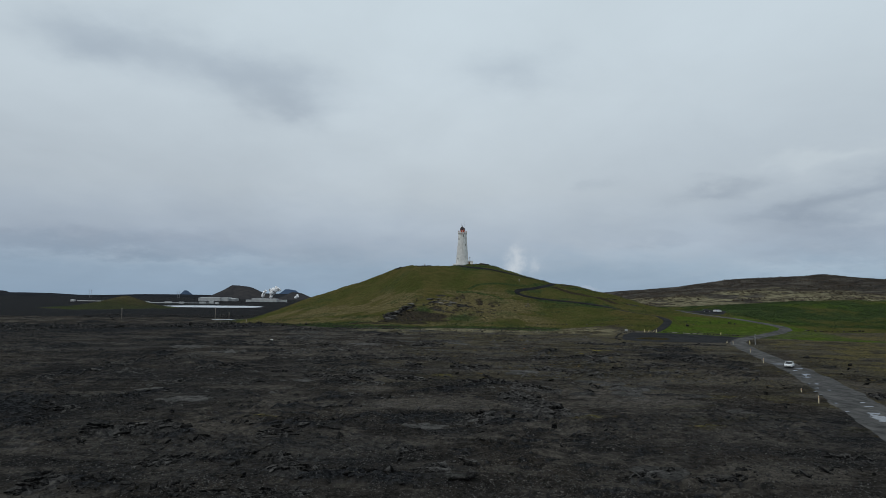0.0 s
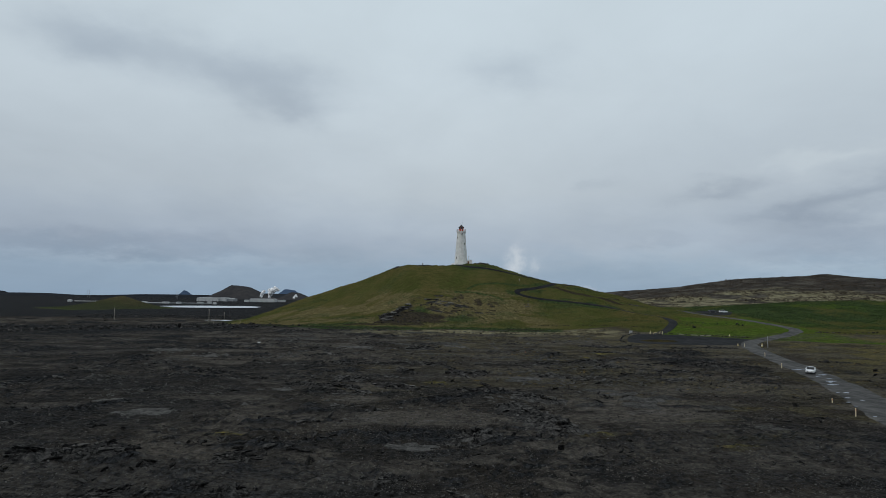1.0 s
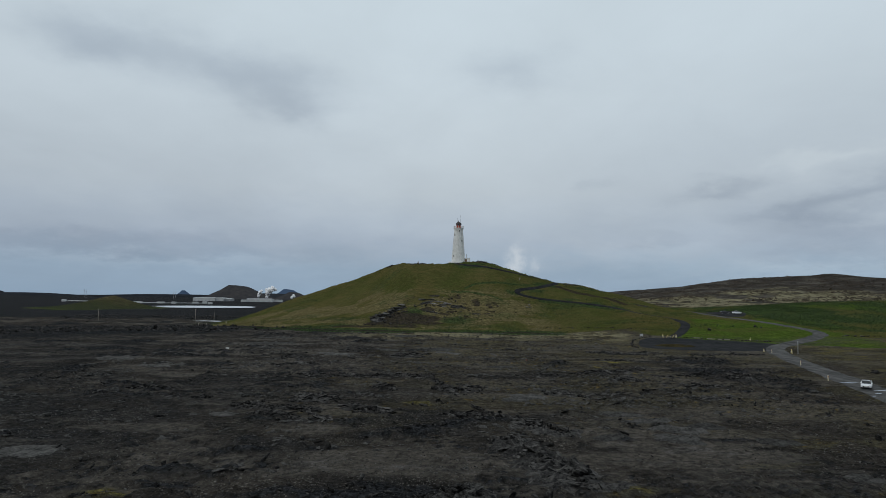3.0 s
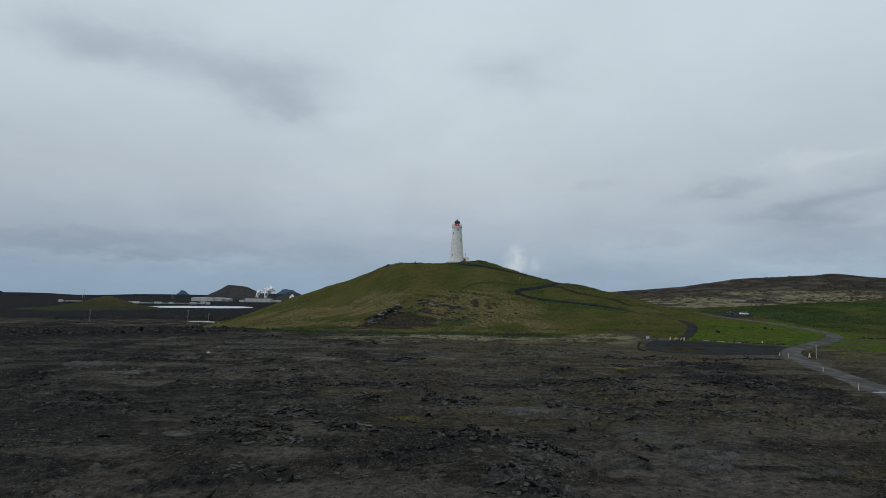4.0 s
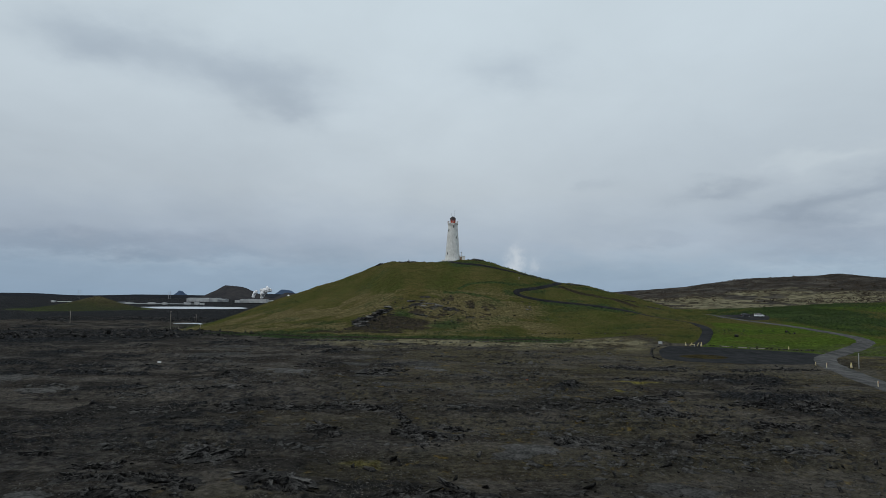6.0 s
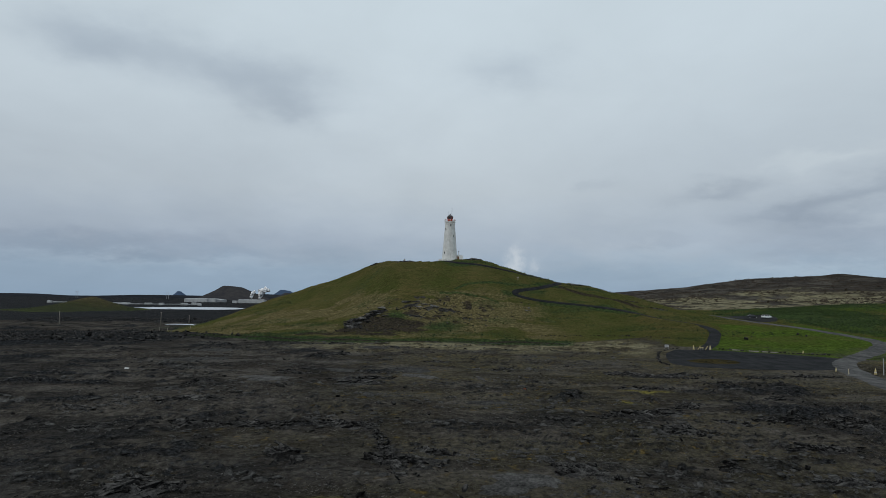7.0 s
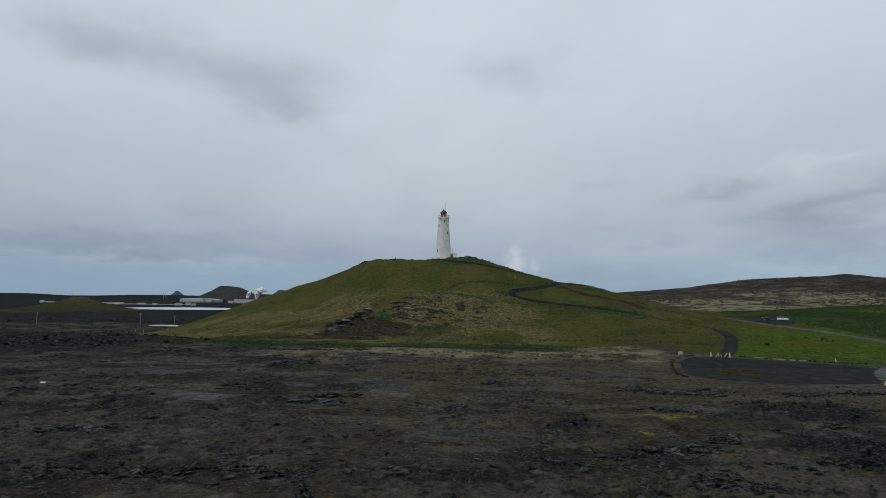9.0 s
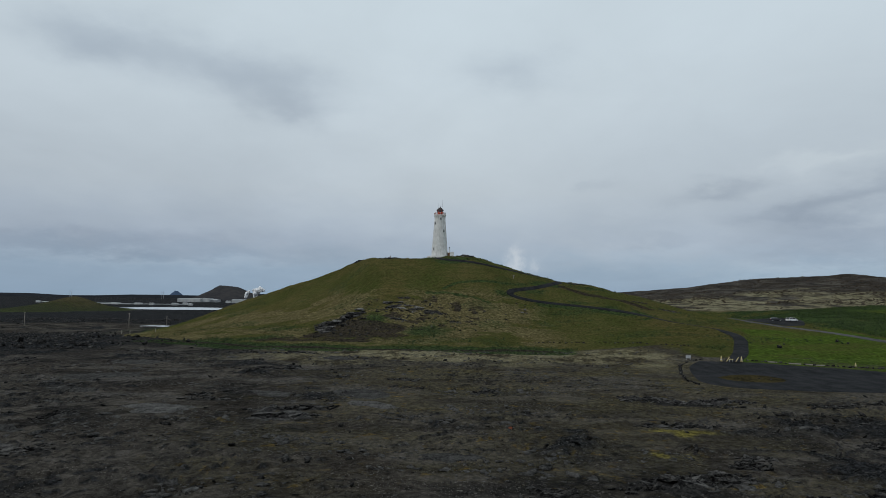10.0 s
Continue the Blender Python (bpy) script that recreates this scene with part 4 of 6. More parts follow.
    part("chimney_cap", box(0.75, 0.75, 0.25, 5.9, 0.0, 6.4, 0.03), M_DARKMETAL, hut, "dark chimney cap")
    return top


lighthouse(15.2, 470.6, 40.7)

# ---- lava rock ----
RNG = np.random.RandomState(11)


def rock_mesh(name, seed, size, points=13, rough=0.0, mat=None):
    """One angular block: the hull of random points in a flattened box."""
    rnd = np.random.RandomState(seed)
    p = rnd.uniform(-1, 1, (points, 3))
    p /= np.maximum(np.abs(p).max(1, keepdims=True), 1e-3) ** 0.7
    bm = bmesh.new()
    for q in p * np.array(size):
        bm.verts.new(q)
    hull = bmesh.ops.convex_hull(bm, input=bm.verts[:])
    bmesh.ops.delete(bm, geom=list({v for v in hull["geom_interior"] + hull["geom_unused"] if isinstance(v, bmesh.types.BMVert)}), context="VERTS")
    if rough:
        bmesh.ops.subdivide_edges(bm, edges=bm.edges[:], cuts=1, use_grid_fill=True)
        for v in bm.verts:
            v.co = Vector(q * (1 + rough * n) for q, n in zip(v.co, rnd.normal(0, 1, 3)))
    bmesh.ops.recalc_face_normals(bm, faces=bm.faces[:])
    me = bpy.data.meshes.new(name)
    bm.to_mesh(me)
    bm.free()
    me.materials.append(mat or M_ROCK)
    return me


SLABS = [rock_mesh("rock", 100 + i, (0.6 + 0.3 * (i % 3), 0.36 + 0.1 * (i % 2), 0.13 + 0.06 * (i % 4)), 10, 0.13) for i in range(10)]
BLOCKS = [rock_mesh("rock", 200 + i, (0.42, 0.36, 0.26 + 0.05 * (i % 3)), 16, 0.09) for i in range(8)]
BIG = [rock_mesh("rock", 260 + i, (2.6 + 0.5 * (i % 3), 1.3, 0.5), 11, 0.12, M_CRAG) for i in range(6)]


def outcrop(x0, y0, x1, y1, h, count=None, label="jagged dark lava outcrop of broken tilted slabs", spread=None):
    """A low ridge of broken crust: a spiny core and tilted slabs along it."""
    mid = ((x0 + x1) / 2, (y0 + y1) / 2)
    length = max(math.hypot(x1 - x0, y1 - y0), 2.0)
    zc = float(on(*mid))
    top = holder("lava_outcrop", pose(*mid, zc), label, "lava rock", "lava outcrops")
    ux, uy = (x1 - x0) / length, (y1 - y0) / length
    h *= 1.05
    wide = spread or (0.8 + 1.5 * h)
    # core: a lumpy, spiny bank
    bm = bmesh.new()
    nu, nv = max(int(length / 0.45), 6), 9
    seed = RNG.randint(200)
    s, t = np.meshgrid(np.linspace(0, 1, nu + 1), np.linspace(-1, 1, nv + 1), indexing="ij")
    e = (1 - np.abs(2 * s - 1) ** 3) * (1 - t * t)
    off = t * wide * 1.25 + wide * 0.7 * (fbm(s * length / 3, 0.3 + 0 * s, seed) - 0.5) * 2
    bx = mid[0] + ux * (s - 0.5) * length * 1.1 - uy * off
    by = mid[1] + uy * (s - 0.5) * length * 1.1 + ux * off
    bz = on(bx, by) - zc - 0.12 + e * h * (0.95 * ridged(bx / 1.5, by / 1.1, seed, 3) ** 2.2 - 0.05)
    rows = [[bm.verts.new((bx[i, j] - mid[0], by[i, j] - mid[1], bz[i, j])) for j in range(nv + 1)] for i in range(nu + 1)]
    for a, b in zip(rows[:-1], rows[1:]):
        for j in range(nv):
            bm.faces.new((a[j], a[j + 1], b[j + 1], b[j]))
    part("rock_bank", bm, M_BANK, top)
    for _ in range(count or int(10 + length * 4.0)):
        s, t = RNG.uniform(-0.55, 0.55), RNG.normal(0, 0.42)
        px, py = mid[0] + ux * s * length - uy * t * wide, mid[1] + uy * s * length + ux * t * wide
        near = max(0.25, (1 - abs(2 * s) ** 2) * math.exp(-t * t))
        slab = RNG.rand() < 0.6
        me = (SLABS if slab else BLOCKS)[RNG.randint(8)]
        f = RNG.uniform(0.4, 1.0) ** (1.0 if slab else 1.6) * (0.6 + 0.65 * h) * (0.55 + 0.45 * near)
        ob = new("rock", me)
        z = float(on(px, py)) - zc + 0.45 * h * near * RNG.uniform(0.1, 1.0)
        if slab:
            dip = -math.copysign(abs(RNG.normal(0, 24)) + 4, t)
            turn = math.degrees(math.atan2(uy, ux)) + RNG.normal(0, 22)
            ob.matrix_basis = pose(px - mid[0], py - mid[1], z, dip, RNG.normal(0, 9), turn) @ Matrix.Diagonal((f * RNG.uniform(1.0, 2.1), f * RNG.uniform(1.0, 1.5), f * RNG.uniform(0.9, 1.7), 1))
        else:
            ob.matrix_basis = pose(px - mid[0], py - mid[1], z, RNG.uniform(-40, 40), RNG.normal(0, 26), RNG.uniform(0, 360)) @ Matrix.Diagonal((f * RNG.uniform(0.8, 1.4), f, f * RNG.uniform(0.8, 1.3), 1))
        ob.parent = top
    return top


# ends in plan and height of the outcrops, from the south to the north
OUTCROPS_A = (
    (-16.6, 52.2, -11.7, 53.5, 0.6), (-37.2, 53.6, -35.1, 57.4, 0.7), (24.9, 59.1, 29.9, 60.3, 0.4), (18.2, 59.9, 25.1, 62.9, 0.3), (-16.2, 61.0, -13.0, 59.1, 1.0), (-2.5, 61.0, 3.0, 64.1, 0.6),
    (-30.1, 61.9, -26.5, 66.3, 0.6), (-18.0, 65.3, -15.2, 63.9, 0.8), (-5.0, 68.1, -2.5, 68.8, 0.4), (43.5, 68.5, 47.4, 67.8, 0.5), (-42.8, 73.2, -39.5, 76.6, 1.3), (-21.9, 75.5, -17.8, 74.4, 0.7),
    (-39.1, 75.7, -32.3, 77.8, 1.4), (3.0, 81.1, 7.7, 88.5, 0.9), (-55.7, 87.3, -52.4, 89.9, 0.8), (14.6, 99.4, 18.0, 89.0, 1.6), (12.3, 107.4, 14.6, 95.8, 1.5), (77.3, 109.3, 78.8, 108.2, 1.2),
)
OUTCROPS_B = (
    (14.3, 117.9, 20.8, 110.2, 1.2), (-14.5, 119.0, -11.1, 116.7, 0.9), (-23.4, 121.2, -15.9, 120.2, 0.8), (5.5, 122.7, 14.3, 117.9, 1.0), (-28.4, 126.7, -21.1, 125.6, 0.7), (-21.4, 127.1, -13.8, 123.0, 0.7),
    (-11.2, 127.8, -3.4, 123.4, 0.9), (-29.1, 129.4, -24.7, 131.2, 0.6), (-19.9, 132.8, -13.7, 135.6, 0.8), (-37.5, 134.4, -34.4, 134.3, 0.5), (-20.7, 134.5, -14.0, 135.5, 1.1), (47.3, 138.1, 55.3, 138.9, 0.5),
    (-20.8, 138.9, -16.6, 136.4, 0.4), (-51.2, 141.2, -44.4, 144.0, 0.5), (22.1, 142.0, 25.6, 140.7, 0.8), (23.5, 142.8, 30.5, 135.9, 0.4), (39.8, 142.9, 41.6, 142.6, 0.4), (2.9, 147.3, 9.9, 141.5, 1.0),
)
OUTCROPS_C = (
    (-8.8, 148.2, -4.2, 144.0, 1.0), (7.8, 149.6, 12.2, 147.3, 0.5), (52.4, 150.5, 57.8, 150.1, 0.5), (51.9, 151.1, 58.1, 148.4, 0.6), (-37.5, 157.4, -33.1, 159.9, 0.5), (39.8, 160.0, 45.3, 157.3, 0.7),
    (-19.4, 160.4, -13.8, 160.7, 0.6), (-18.4, 161.6, -8.5, 161.3, 0.6), (-25.6, 161.8, -19.7, 160.3, 0.8), (-5.0, 162.2, 0.7, 160.0, 0.7), (-6.6, 162.6, 1.8, 161.7, 0.6), (41.4, 162.9, 46.6, 157.3, 0.5),
    (60.7, 163.8, 70.9, 164.6, 0.6), (0.1, 164.1, 6.8, 140.4, 0.4), (65.5, 166.1, 71.1, 161.8, 0.9), (50.4, 166.7, 54.7, 164.1, 0.5), (68.3, 166.7, 71.4, 162.7, 1.0), (56.8, 166.9, 62.9, 166.2, 0.5),
)
OUTCROPS_D = (
    (56.8, 168.1, 62.0, 165.8, 0.6), (25.6, 168.2, 30.7, 166.2, 0.7), (33.8, 168.8, 44.7, 171.3, 0.7), (37.3, 170.2, 43.1, 171.2, 1.2), (39.6, 171.3, 47.7, 172.0, 0.8), (-48.7, 172.6, -41.6, 170.9, 0.5),
    (47.9, 177.0, 52.1, 176.6, 0.6), (-35.1, 177.1, -24.9, 179.0, 0.6), (50.3, 179.6, 54.0, 179.9, 0.4), (69.1, 187.2, 70.5, 185.5, 0.8), (-38.4, 195.0, -34.7, 199.1, 0.6), (44.3, 196.5, 56.2, 196.2, 0.4),
    (-9.4, 198.1, -1.1, 200.2, 0.8), (-11.4, 201.9, -0.4, 206.8, 0.8), (78.1, 211.2, 100.1, 216.5, 0.6), (-26.0, 213.6, -16.9, 212.1, 0.5), (57.3, 215.7, 69.3, 214.7, 0.7), (-26.6, 216.2, -23.1, 219.7, 0.4),
)
OUTCROPS_E = (
    (48.7, 216.2, 65.5, 210.4, 0.7), (48.9, 219.7, 57.3, 215.7, 0.7), (23.0, 222.6, 27.5, 226.9, 0.6), (6.3, 238.6, 12.2, 235.9, 0.6), (-29.6, 250.6, -12.0, 252.7, 0.5), (-91.6, 262.4, -88.9, 269.8, 0.9),
    (-7.7, 276.5, 1.1, 280.6, 0.5), (-45.9, 289.1, -32.3, 287.6, 0.9), (-33.8, 292.9, -19.2, 287.7, 0.9), (-76.2, 293.5, -64.2, 289.3, 0.7),
)
for row in (*OUTCROPS_A, *OUTCROPS_B, *OUTCROPS_C, *OUTCROPS_D, *OUTCROPS_E):
    outcrop(*row)

M_CRUST = grainy("weathered_crust", (0.026, 0.0256, 0.025), (0.150, 0.146, 0.138), 3.2, 1.0, spec=0.0, bump=1.0, dist=0.35, vary=0.3)


def flat_slab(x, y, a):
    """A pale sheet of smooth crust, barely proud of the gravel, with a ragged rim."""
    b = a * RNG.uniform(0.45, 0.7)
    seed, turn = RNG.randint(200), radians(RNG.uniform(-25, 25))
    zc = float(on(x, y))
    n, rings = 34, 7
    bm = bmesh.new()
    mid = bm.verts.new((0, 0, RNG.uniform(0.10, 0.2)))
    last = None
    t = 2 * np.pi * np.arange(n) / n
    rim = 0.45 + 1.1 * fbm(4 + 2.1 * np.cos(t), 4 + 2.1 * np.sin(t), seed, 5, 0.65)
    for r in range(1, rings + 1):
        f = r / rings
        qx, qy = f * a * rim * np.cos(t), f * b * rim * np.sin(t)
        px, py = qx * math.cos(turn) - qy * math.sin(turn), qx * math.sin(turn) + qy * math.cos(turn)
        lump = 0.22 * fbm((x + px) / 1.1, (y + py) / 0.8, 91, 4)
        z = on(x + px, y + py) - zc + (0.03 + lump) * (1 - 0.35 * f) - (0.25 if r == rings else 0)
        ring = [bm.verts.new(v) for v in zip(px, py, z)]
        for i in range(n):
            if last is None:
                bm.faces.new((mid, ring[i], ring[(i + 1) % n]))
            else:
                bm.faces.new((last[i], ring[i], ring[(i + 1) % n], last[(i + 1) % n]))
        last = ring
    ob = part("lava_sheet", bm, M_CRUST, m=pose(x, y, zc))
    return tagged(ob, "pale grey sheet of flat weathered lava crust", "lava rock", "flat lava sheets")


SHEETS = ((-2.6, 81.1, 3.4), (1.1, 60, 1.7), (21.9, 62, 3.2), (44.8, 107.8, 3), (33.1, 108.7, 3.2), (39.4, 115.2, 3.4), (45.5, 93, 2.2), (-51.5, 108.7, 3.4), (-42, 100.7, 4.6), (4.7, 84.6, 1.6),
          (30.7, 124.6, 3.7), (33.3, 118.2, 3.8), (25.1, 109.6, 2.4), (35.2, 112.9, 3.6), (-27.1, 120.2, 2.2), (32.7, 109.5, 1.8), (19, 138.4, 3.8), (5.8, 208.7, 4.5), (-79.3, 189.1, 6.9))
SHEETS_FAR = ((-62.1, 176.4, 5.4), (-25.9, 204.7, 6.2), (-13.2, 219.5, 4.7), (17.9, 179.2, 3.8), (24.7, 143, 2.2), (16.8, 135.9, 3.3), (-38.8, 189.3, 3.4), (-5.8, 199.6, 5.1), (3, 218.4, 6.1),
              (-53.9, 238.8, 8.2), (-58.5, 264.8, 9.0), (-48.7, 220.8, 5.4), (-11.1, 278, 5.5))
for row in SHEETS + SHEETS_FAR:
    flat_slab(*row)

# crags in the hill's face and on its skyline
CRAGS = ((-35, 361, -27, 370, 2.4), (-28, 369, -18, 380, 2.2), (-33, 357, -27, 363, 1.4), (-6, 372, 2, 366, 1.0), (-8, 384, -1, 388, 1.2), (2, 383, 8, 381, 1.3), (9, 378, 18, 374, 1.3), (-4, 396, 4, 393, 0.7),
         (-37, 484, -32, 478, 1.7), (-19, 457, -8, 453, 1.2), (29, 456, 34, 455, 2.2), (88, 449, 97, 451, 1.4), (110, 408, 116, 404, 0.8),
         (20, 362, 25, 358, 0.7), (120, 395, 126, 388, 0.7))
for row in CRAGS:
    outcrop(*row[:4], row[4] * 0.7, label="weathered dark rock crag breaking through hillside grass", spread=1.6)


def crag(spots, label):
    """Large tilted beds of pale rock standing out of a slope."""
    x0, y0 = spots[0][:2]
    top = holder("rock_crag", at(x0, y0), label, "rock crag", "hillside crags")
    for i, (x, y, lift, dip, turn, f) in enumerate(spots):
        ob = new("rock", BIG[i % 6])
        ob.matrix_basis = pose(x - x0, y - y0, float(on(x, y) - on(x0, y0)) + lift, dip, RNG.normal(0, 5), turn) @ Matrix.Diagonal((f, f, f * RNG.uniform(0.8, 1.2), 1))
        ob.parent = top


crag([(-32, 361, 0.3, 18, 48, 1.15), (-29.5, 364.5, 0.6, 22, 52, 1.1), (-27, 368.5, 0.7, 26, 55, 1.25), (-24.5, 373, 0.5, 20, 58, 1.0), (-22, 378, 0.6, 24, 60, 1.2), (-19.5, 383, 0.4, 18, 50, 0.9),
      (-30, 359, 0.0, 10, 40, 0.8), (-24, 369.5, 0.0, 30, 45, 0.8), (-20, 375, 0.2, 12, 62, 0.9), (-17, 372, 0.0, -10, 30, 0.7)], "pale tilted rock beds above bare soil")
crag([(-8, 388.5, 0.3, 14, 10, 1.0), (-3, 390.5, 0.4, 20, -8, 0.8), (2.5, 386, 0.3, 16, -20, 1.0), (7, 383.5, 0.2, 22, 5, 0.9), (11, 379, 0.2, 12, -15, 0.8), (-1, 382, 0.1, 18, 12, 0.7), (5, 377, 0.1, 10, 24, 0.6)],
     "broken rock ledges among hillside grass")
crag([(53, 383, 0.2, 16, 70, 0.6), (54.5, 386.5, 0.3, 20, 80, 0.65), (55.5, 390.5, 0.2, 14, 60, 0.5), (52.5, 387, 0.0, 10, 100, 0.45)], "small pale rock knob below the path")
crag([(92, 449.5, 0.5, 10, 10, 0.75), (95.5, 450, 0.5, 14, -5, 0.6), (88, 449, 0.4, 8, 4, 0.5)], "dark rock knobs on the hill's shoulder")
crag([(30, 456, 0.8, 12, -8, 0.9), (33, 455, 0.6, 16, 6, 0.7), (27, 456, 0.4, 10, 0, 0.6)], "dark rock knobs beside the hilltop path")


def strewn(name, count, pick, sizes, shapes, mat, label, category, sink=0.25, tilt=25, seed=3):
    """Many loose pieces on the ground, joined."""
    rnd = np.random.RandomState(seed)
    x, y = pick(rnd, count)
    n = len(x)
    z = on(x, y)
    s = sizes[0] * (sizes[1] / sizes[0]) ** (rnd.rand(n) ** 2.2)
    which = rnd.randint(len(shapes), size=n)
    az, tx, ty = rnd.uniform(0, 2 * np.pi, n), np.radians(rnd.normal(0, tilt, n)), np.radians(rnd.normal(0, tilt, n))
    verts, faces, base = [], [], 0
    for w, (v0, f0) in enumerate(shapes):
        k = np.nonzero(which == w)[0]
        if not len(k):
            continue
        v = v0[None] * s[k, None, None] * np.stack([rnd.uniform(0.8, 1.5, len(k)), rnd.uniform(0.7, 1.1, len(k)), rnd.uniform(0.6, 1.2, len(k))], 1)[:, None]
        vx, vy, vz = v[..., 0], v[..., 1], v[..., 2]
        c, d = np.cos(tx[k])[:, None], np.sin(tx[k])[:, None]
        vy, vz = c * vy - d * vz, d * vy + c * vz
        c, d = np.cos(ty[k])[:, None], np.sin(ty[k])[:, None]
        vx, vz = c * vx + d * vz, -d * vx + c * vz
        c, d = np.cos(az[k])[:, None], np.sin(az[k])[:, None]
        vx, vy = c * vx - d * vy, d * vx + c * vy
        lowest = (1 - 2 * sink) * np.abs(v0[:, 2]).max() * s[k]
        verts.append(np.stack([vx + x[k, None], vy + y[k, None], vz + (z[k] + lowest)[:, None]], -1).reshape(-1, 3))
        faces.append((f0[None] + base + (np.arange(len(k)) * len(v0))[:, None, None]).reshape(-1, 3))
        base += len(k) * len(v0)
    verts, faces = np.concatenate(verts), np.concatenate(faces)
    me = bpy.data.meshes.new(name)
    me.vertices.add(len(verts))
    me.vertices.foreach_set("co", verts.ravel())
    me.loops.add(faces.size)
    me.loops.foreach_set("vertex_index", faces.ravel())
    me.polygons.add(len(faces))
    me.polygons.foreach_set("loop_start", np.arange(0, faces.size, 3))
    me.update(calc_edges=True)
    me.materials.append(mat)
    return tagged(new(name, me), label, category, kind="stuff")


def hull_arrays(seed, size, points):
    me = rock_mesh("tmp", seed, size, points)
    me.calc_loop_triangles()
    v = np.array([q.co[:] for q in me.vertices])
    f = np.array([t.vertices[:] for t in me.loop_triangles])
    bpy.data.meshes.remove(me)
    return v, f


PEBBLES = [hull_arrays(300 + i, (0.5, 0.4, 0.25), 6) for i in range(10)]
PLATES = [hull_arrays(400 + i, (0.55, 0.42, 0.10 + 0.04 * (i % 4)), 9) for i in range(10)]


def fan(rnd, n, y0=48, y1=270, crowd=1.25):
    """Places on the plain in front of the camera's line, more of them near it."""
    y = y0 + (y1 - y0) * rnd.rand(n) ** crowd
    w = 0.72 * np.minimum(y + 6, 130)
    x = rnd.uniform(-1, 1, n) * w + 0.09 * y
    keep = (road_gap(x, y) > 4.2) & (green(x, y) < 0.5)
    return x[keep], y[keep]


def on_gravel(rnd, n):
    x, y = fan(rnd, n, 48, 250, 1.7)
    keep = rnd.rand(len(x)) < 0.25 + 0.75 * ease(0.40, 0.62, fbm(x / 11, y / 7, 71, 4))
    return x[keep], y[keep]


def on_rough(rnd, n):
    x, y = fan(rnd, n * 5, 48, 300)
    keep = rnd.rand(len(x)) < rocky(x, y) * 0.6 + 0.012 + 0.2 * ease(0.64, 0.72, fbm(x / 8, y / 4, 72, 4))
    return x[keep], y[keep]


def on_dark_lava(rnd, n):
    x, y = rnd.uniform(-420, -60, n), rnd.uniform(300, 760, n)
    keep = (rnd.rand(n) < rocky(x, y)) & (green(x, y) < 0.3) & (np.hypot(x + 215, (y - 590)) > 60)
    return x[keep], y[keep]


strewn("gravel_stones", 130000, on_gravel, (0.09, 0.32), PEBBLES, M_PEBBLE, "scattered small grey lava stones on dark gravel", "stones")
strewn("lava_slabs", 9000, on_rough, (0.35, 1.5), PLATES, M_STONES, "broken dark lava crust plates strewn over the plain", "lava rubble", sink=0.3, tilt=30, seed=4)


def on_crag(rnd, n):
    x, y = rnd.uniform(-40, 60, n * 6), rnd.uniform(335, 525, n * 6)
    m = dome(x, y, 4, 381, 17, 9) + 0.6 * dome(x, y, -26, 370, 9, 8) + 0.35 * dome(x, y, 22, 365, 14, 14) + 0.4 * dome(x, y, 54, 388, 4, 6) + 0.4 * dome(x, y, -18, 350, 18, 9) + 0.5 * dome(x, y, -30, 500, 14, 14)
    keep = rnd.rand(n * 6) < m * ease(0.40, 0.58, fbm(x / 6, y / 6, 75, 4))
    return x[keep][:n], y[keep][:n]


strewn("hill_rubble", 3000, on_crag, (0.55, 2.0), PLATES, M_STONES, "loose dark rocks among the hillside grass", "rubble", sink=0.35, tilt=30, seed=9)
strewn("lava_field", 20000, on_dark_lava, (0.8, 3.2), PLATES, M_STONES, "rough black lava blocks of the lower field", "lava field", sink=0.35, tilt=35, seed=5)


def on_crust(rnd, n):
    x, y = fan(rnd, n * 6, 90, 304)
    keep = rnd.rand(len(x)) < ease(0.56, 0.66, fbm(x / 13, y / 6, 76, 5, 0.6)) * ease(90, 150, y) * ease(85, 40, x)
    return x[keep][:n], y[keep][:n]


def on_ridge(rnd, n):
    x, y = rnd.uniform(190, 1050, n * 5), rnd.uniform(640, 1480, n * 5)
    keep = rnd.rand(len(x)) < ease(0.50, 0.62, fbm(x / 70, y / 55, 77, 5, 0.6)) * ease(560, 900, y + 0.35 * x) + 0.05
    return x[keep][:n], y[keep][:n]


strewn("crust_plates", 9000, on_crust, (0.3, 1.7), PLATES, M_CRUST, "cracked grey lava crust plates lying on the gravel", "lava crust", sink=0.42, tilt=7, seed=12)
strewn("ridge_rocks", 12000, on_ridge, (1.4, 5.0), PLATES, M_LEDGE, "dark lava ledges and boulders of the far ridge", "ridge rocks", sink=0.35, tilt=22, seed=13)

# ---- grass and herbs ----
BLADES = []
for i in range(6):
    rnd = np.random.RandomState(500 + i)
    v, f = [], []
    for b in range(6):
        a, lean, w, hh = rnd.uniform(0, 6.28), rnd.uniform(0.1, 0.8), rnd.uniform(0.08, 0.16), rnd.uniform(0.5, 1.0)
        cx, cy = rnd.uniform(-0.3, 0.3, 2)
        v += [(cx - w * math.sin(a), cy + w * math.cos(a), -0.1), (cx + w * math.sin(a), cy - w * math.cos(a), -0.1), (cx + lean * hh * math.cos(a), cy + lean * hh * math.sin(a), hh)]
        f.append((3 * b, 3 * b + 1, 3 * b + 2))
    BLADES.append((np.array(v), np.array(f)))


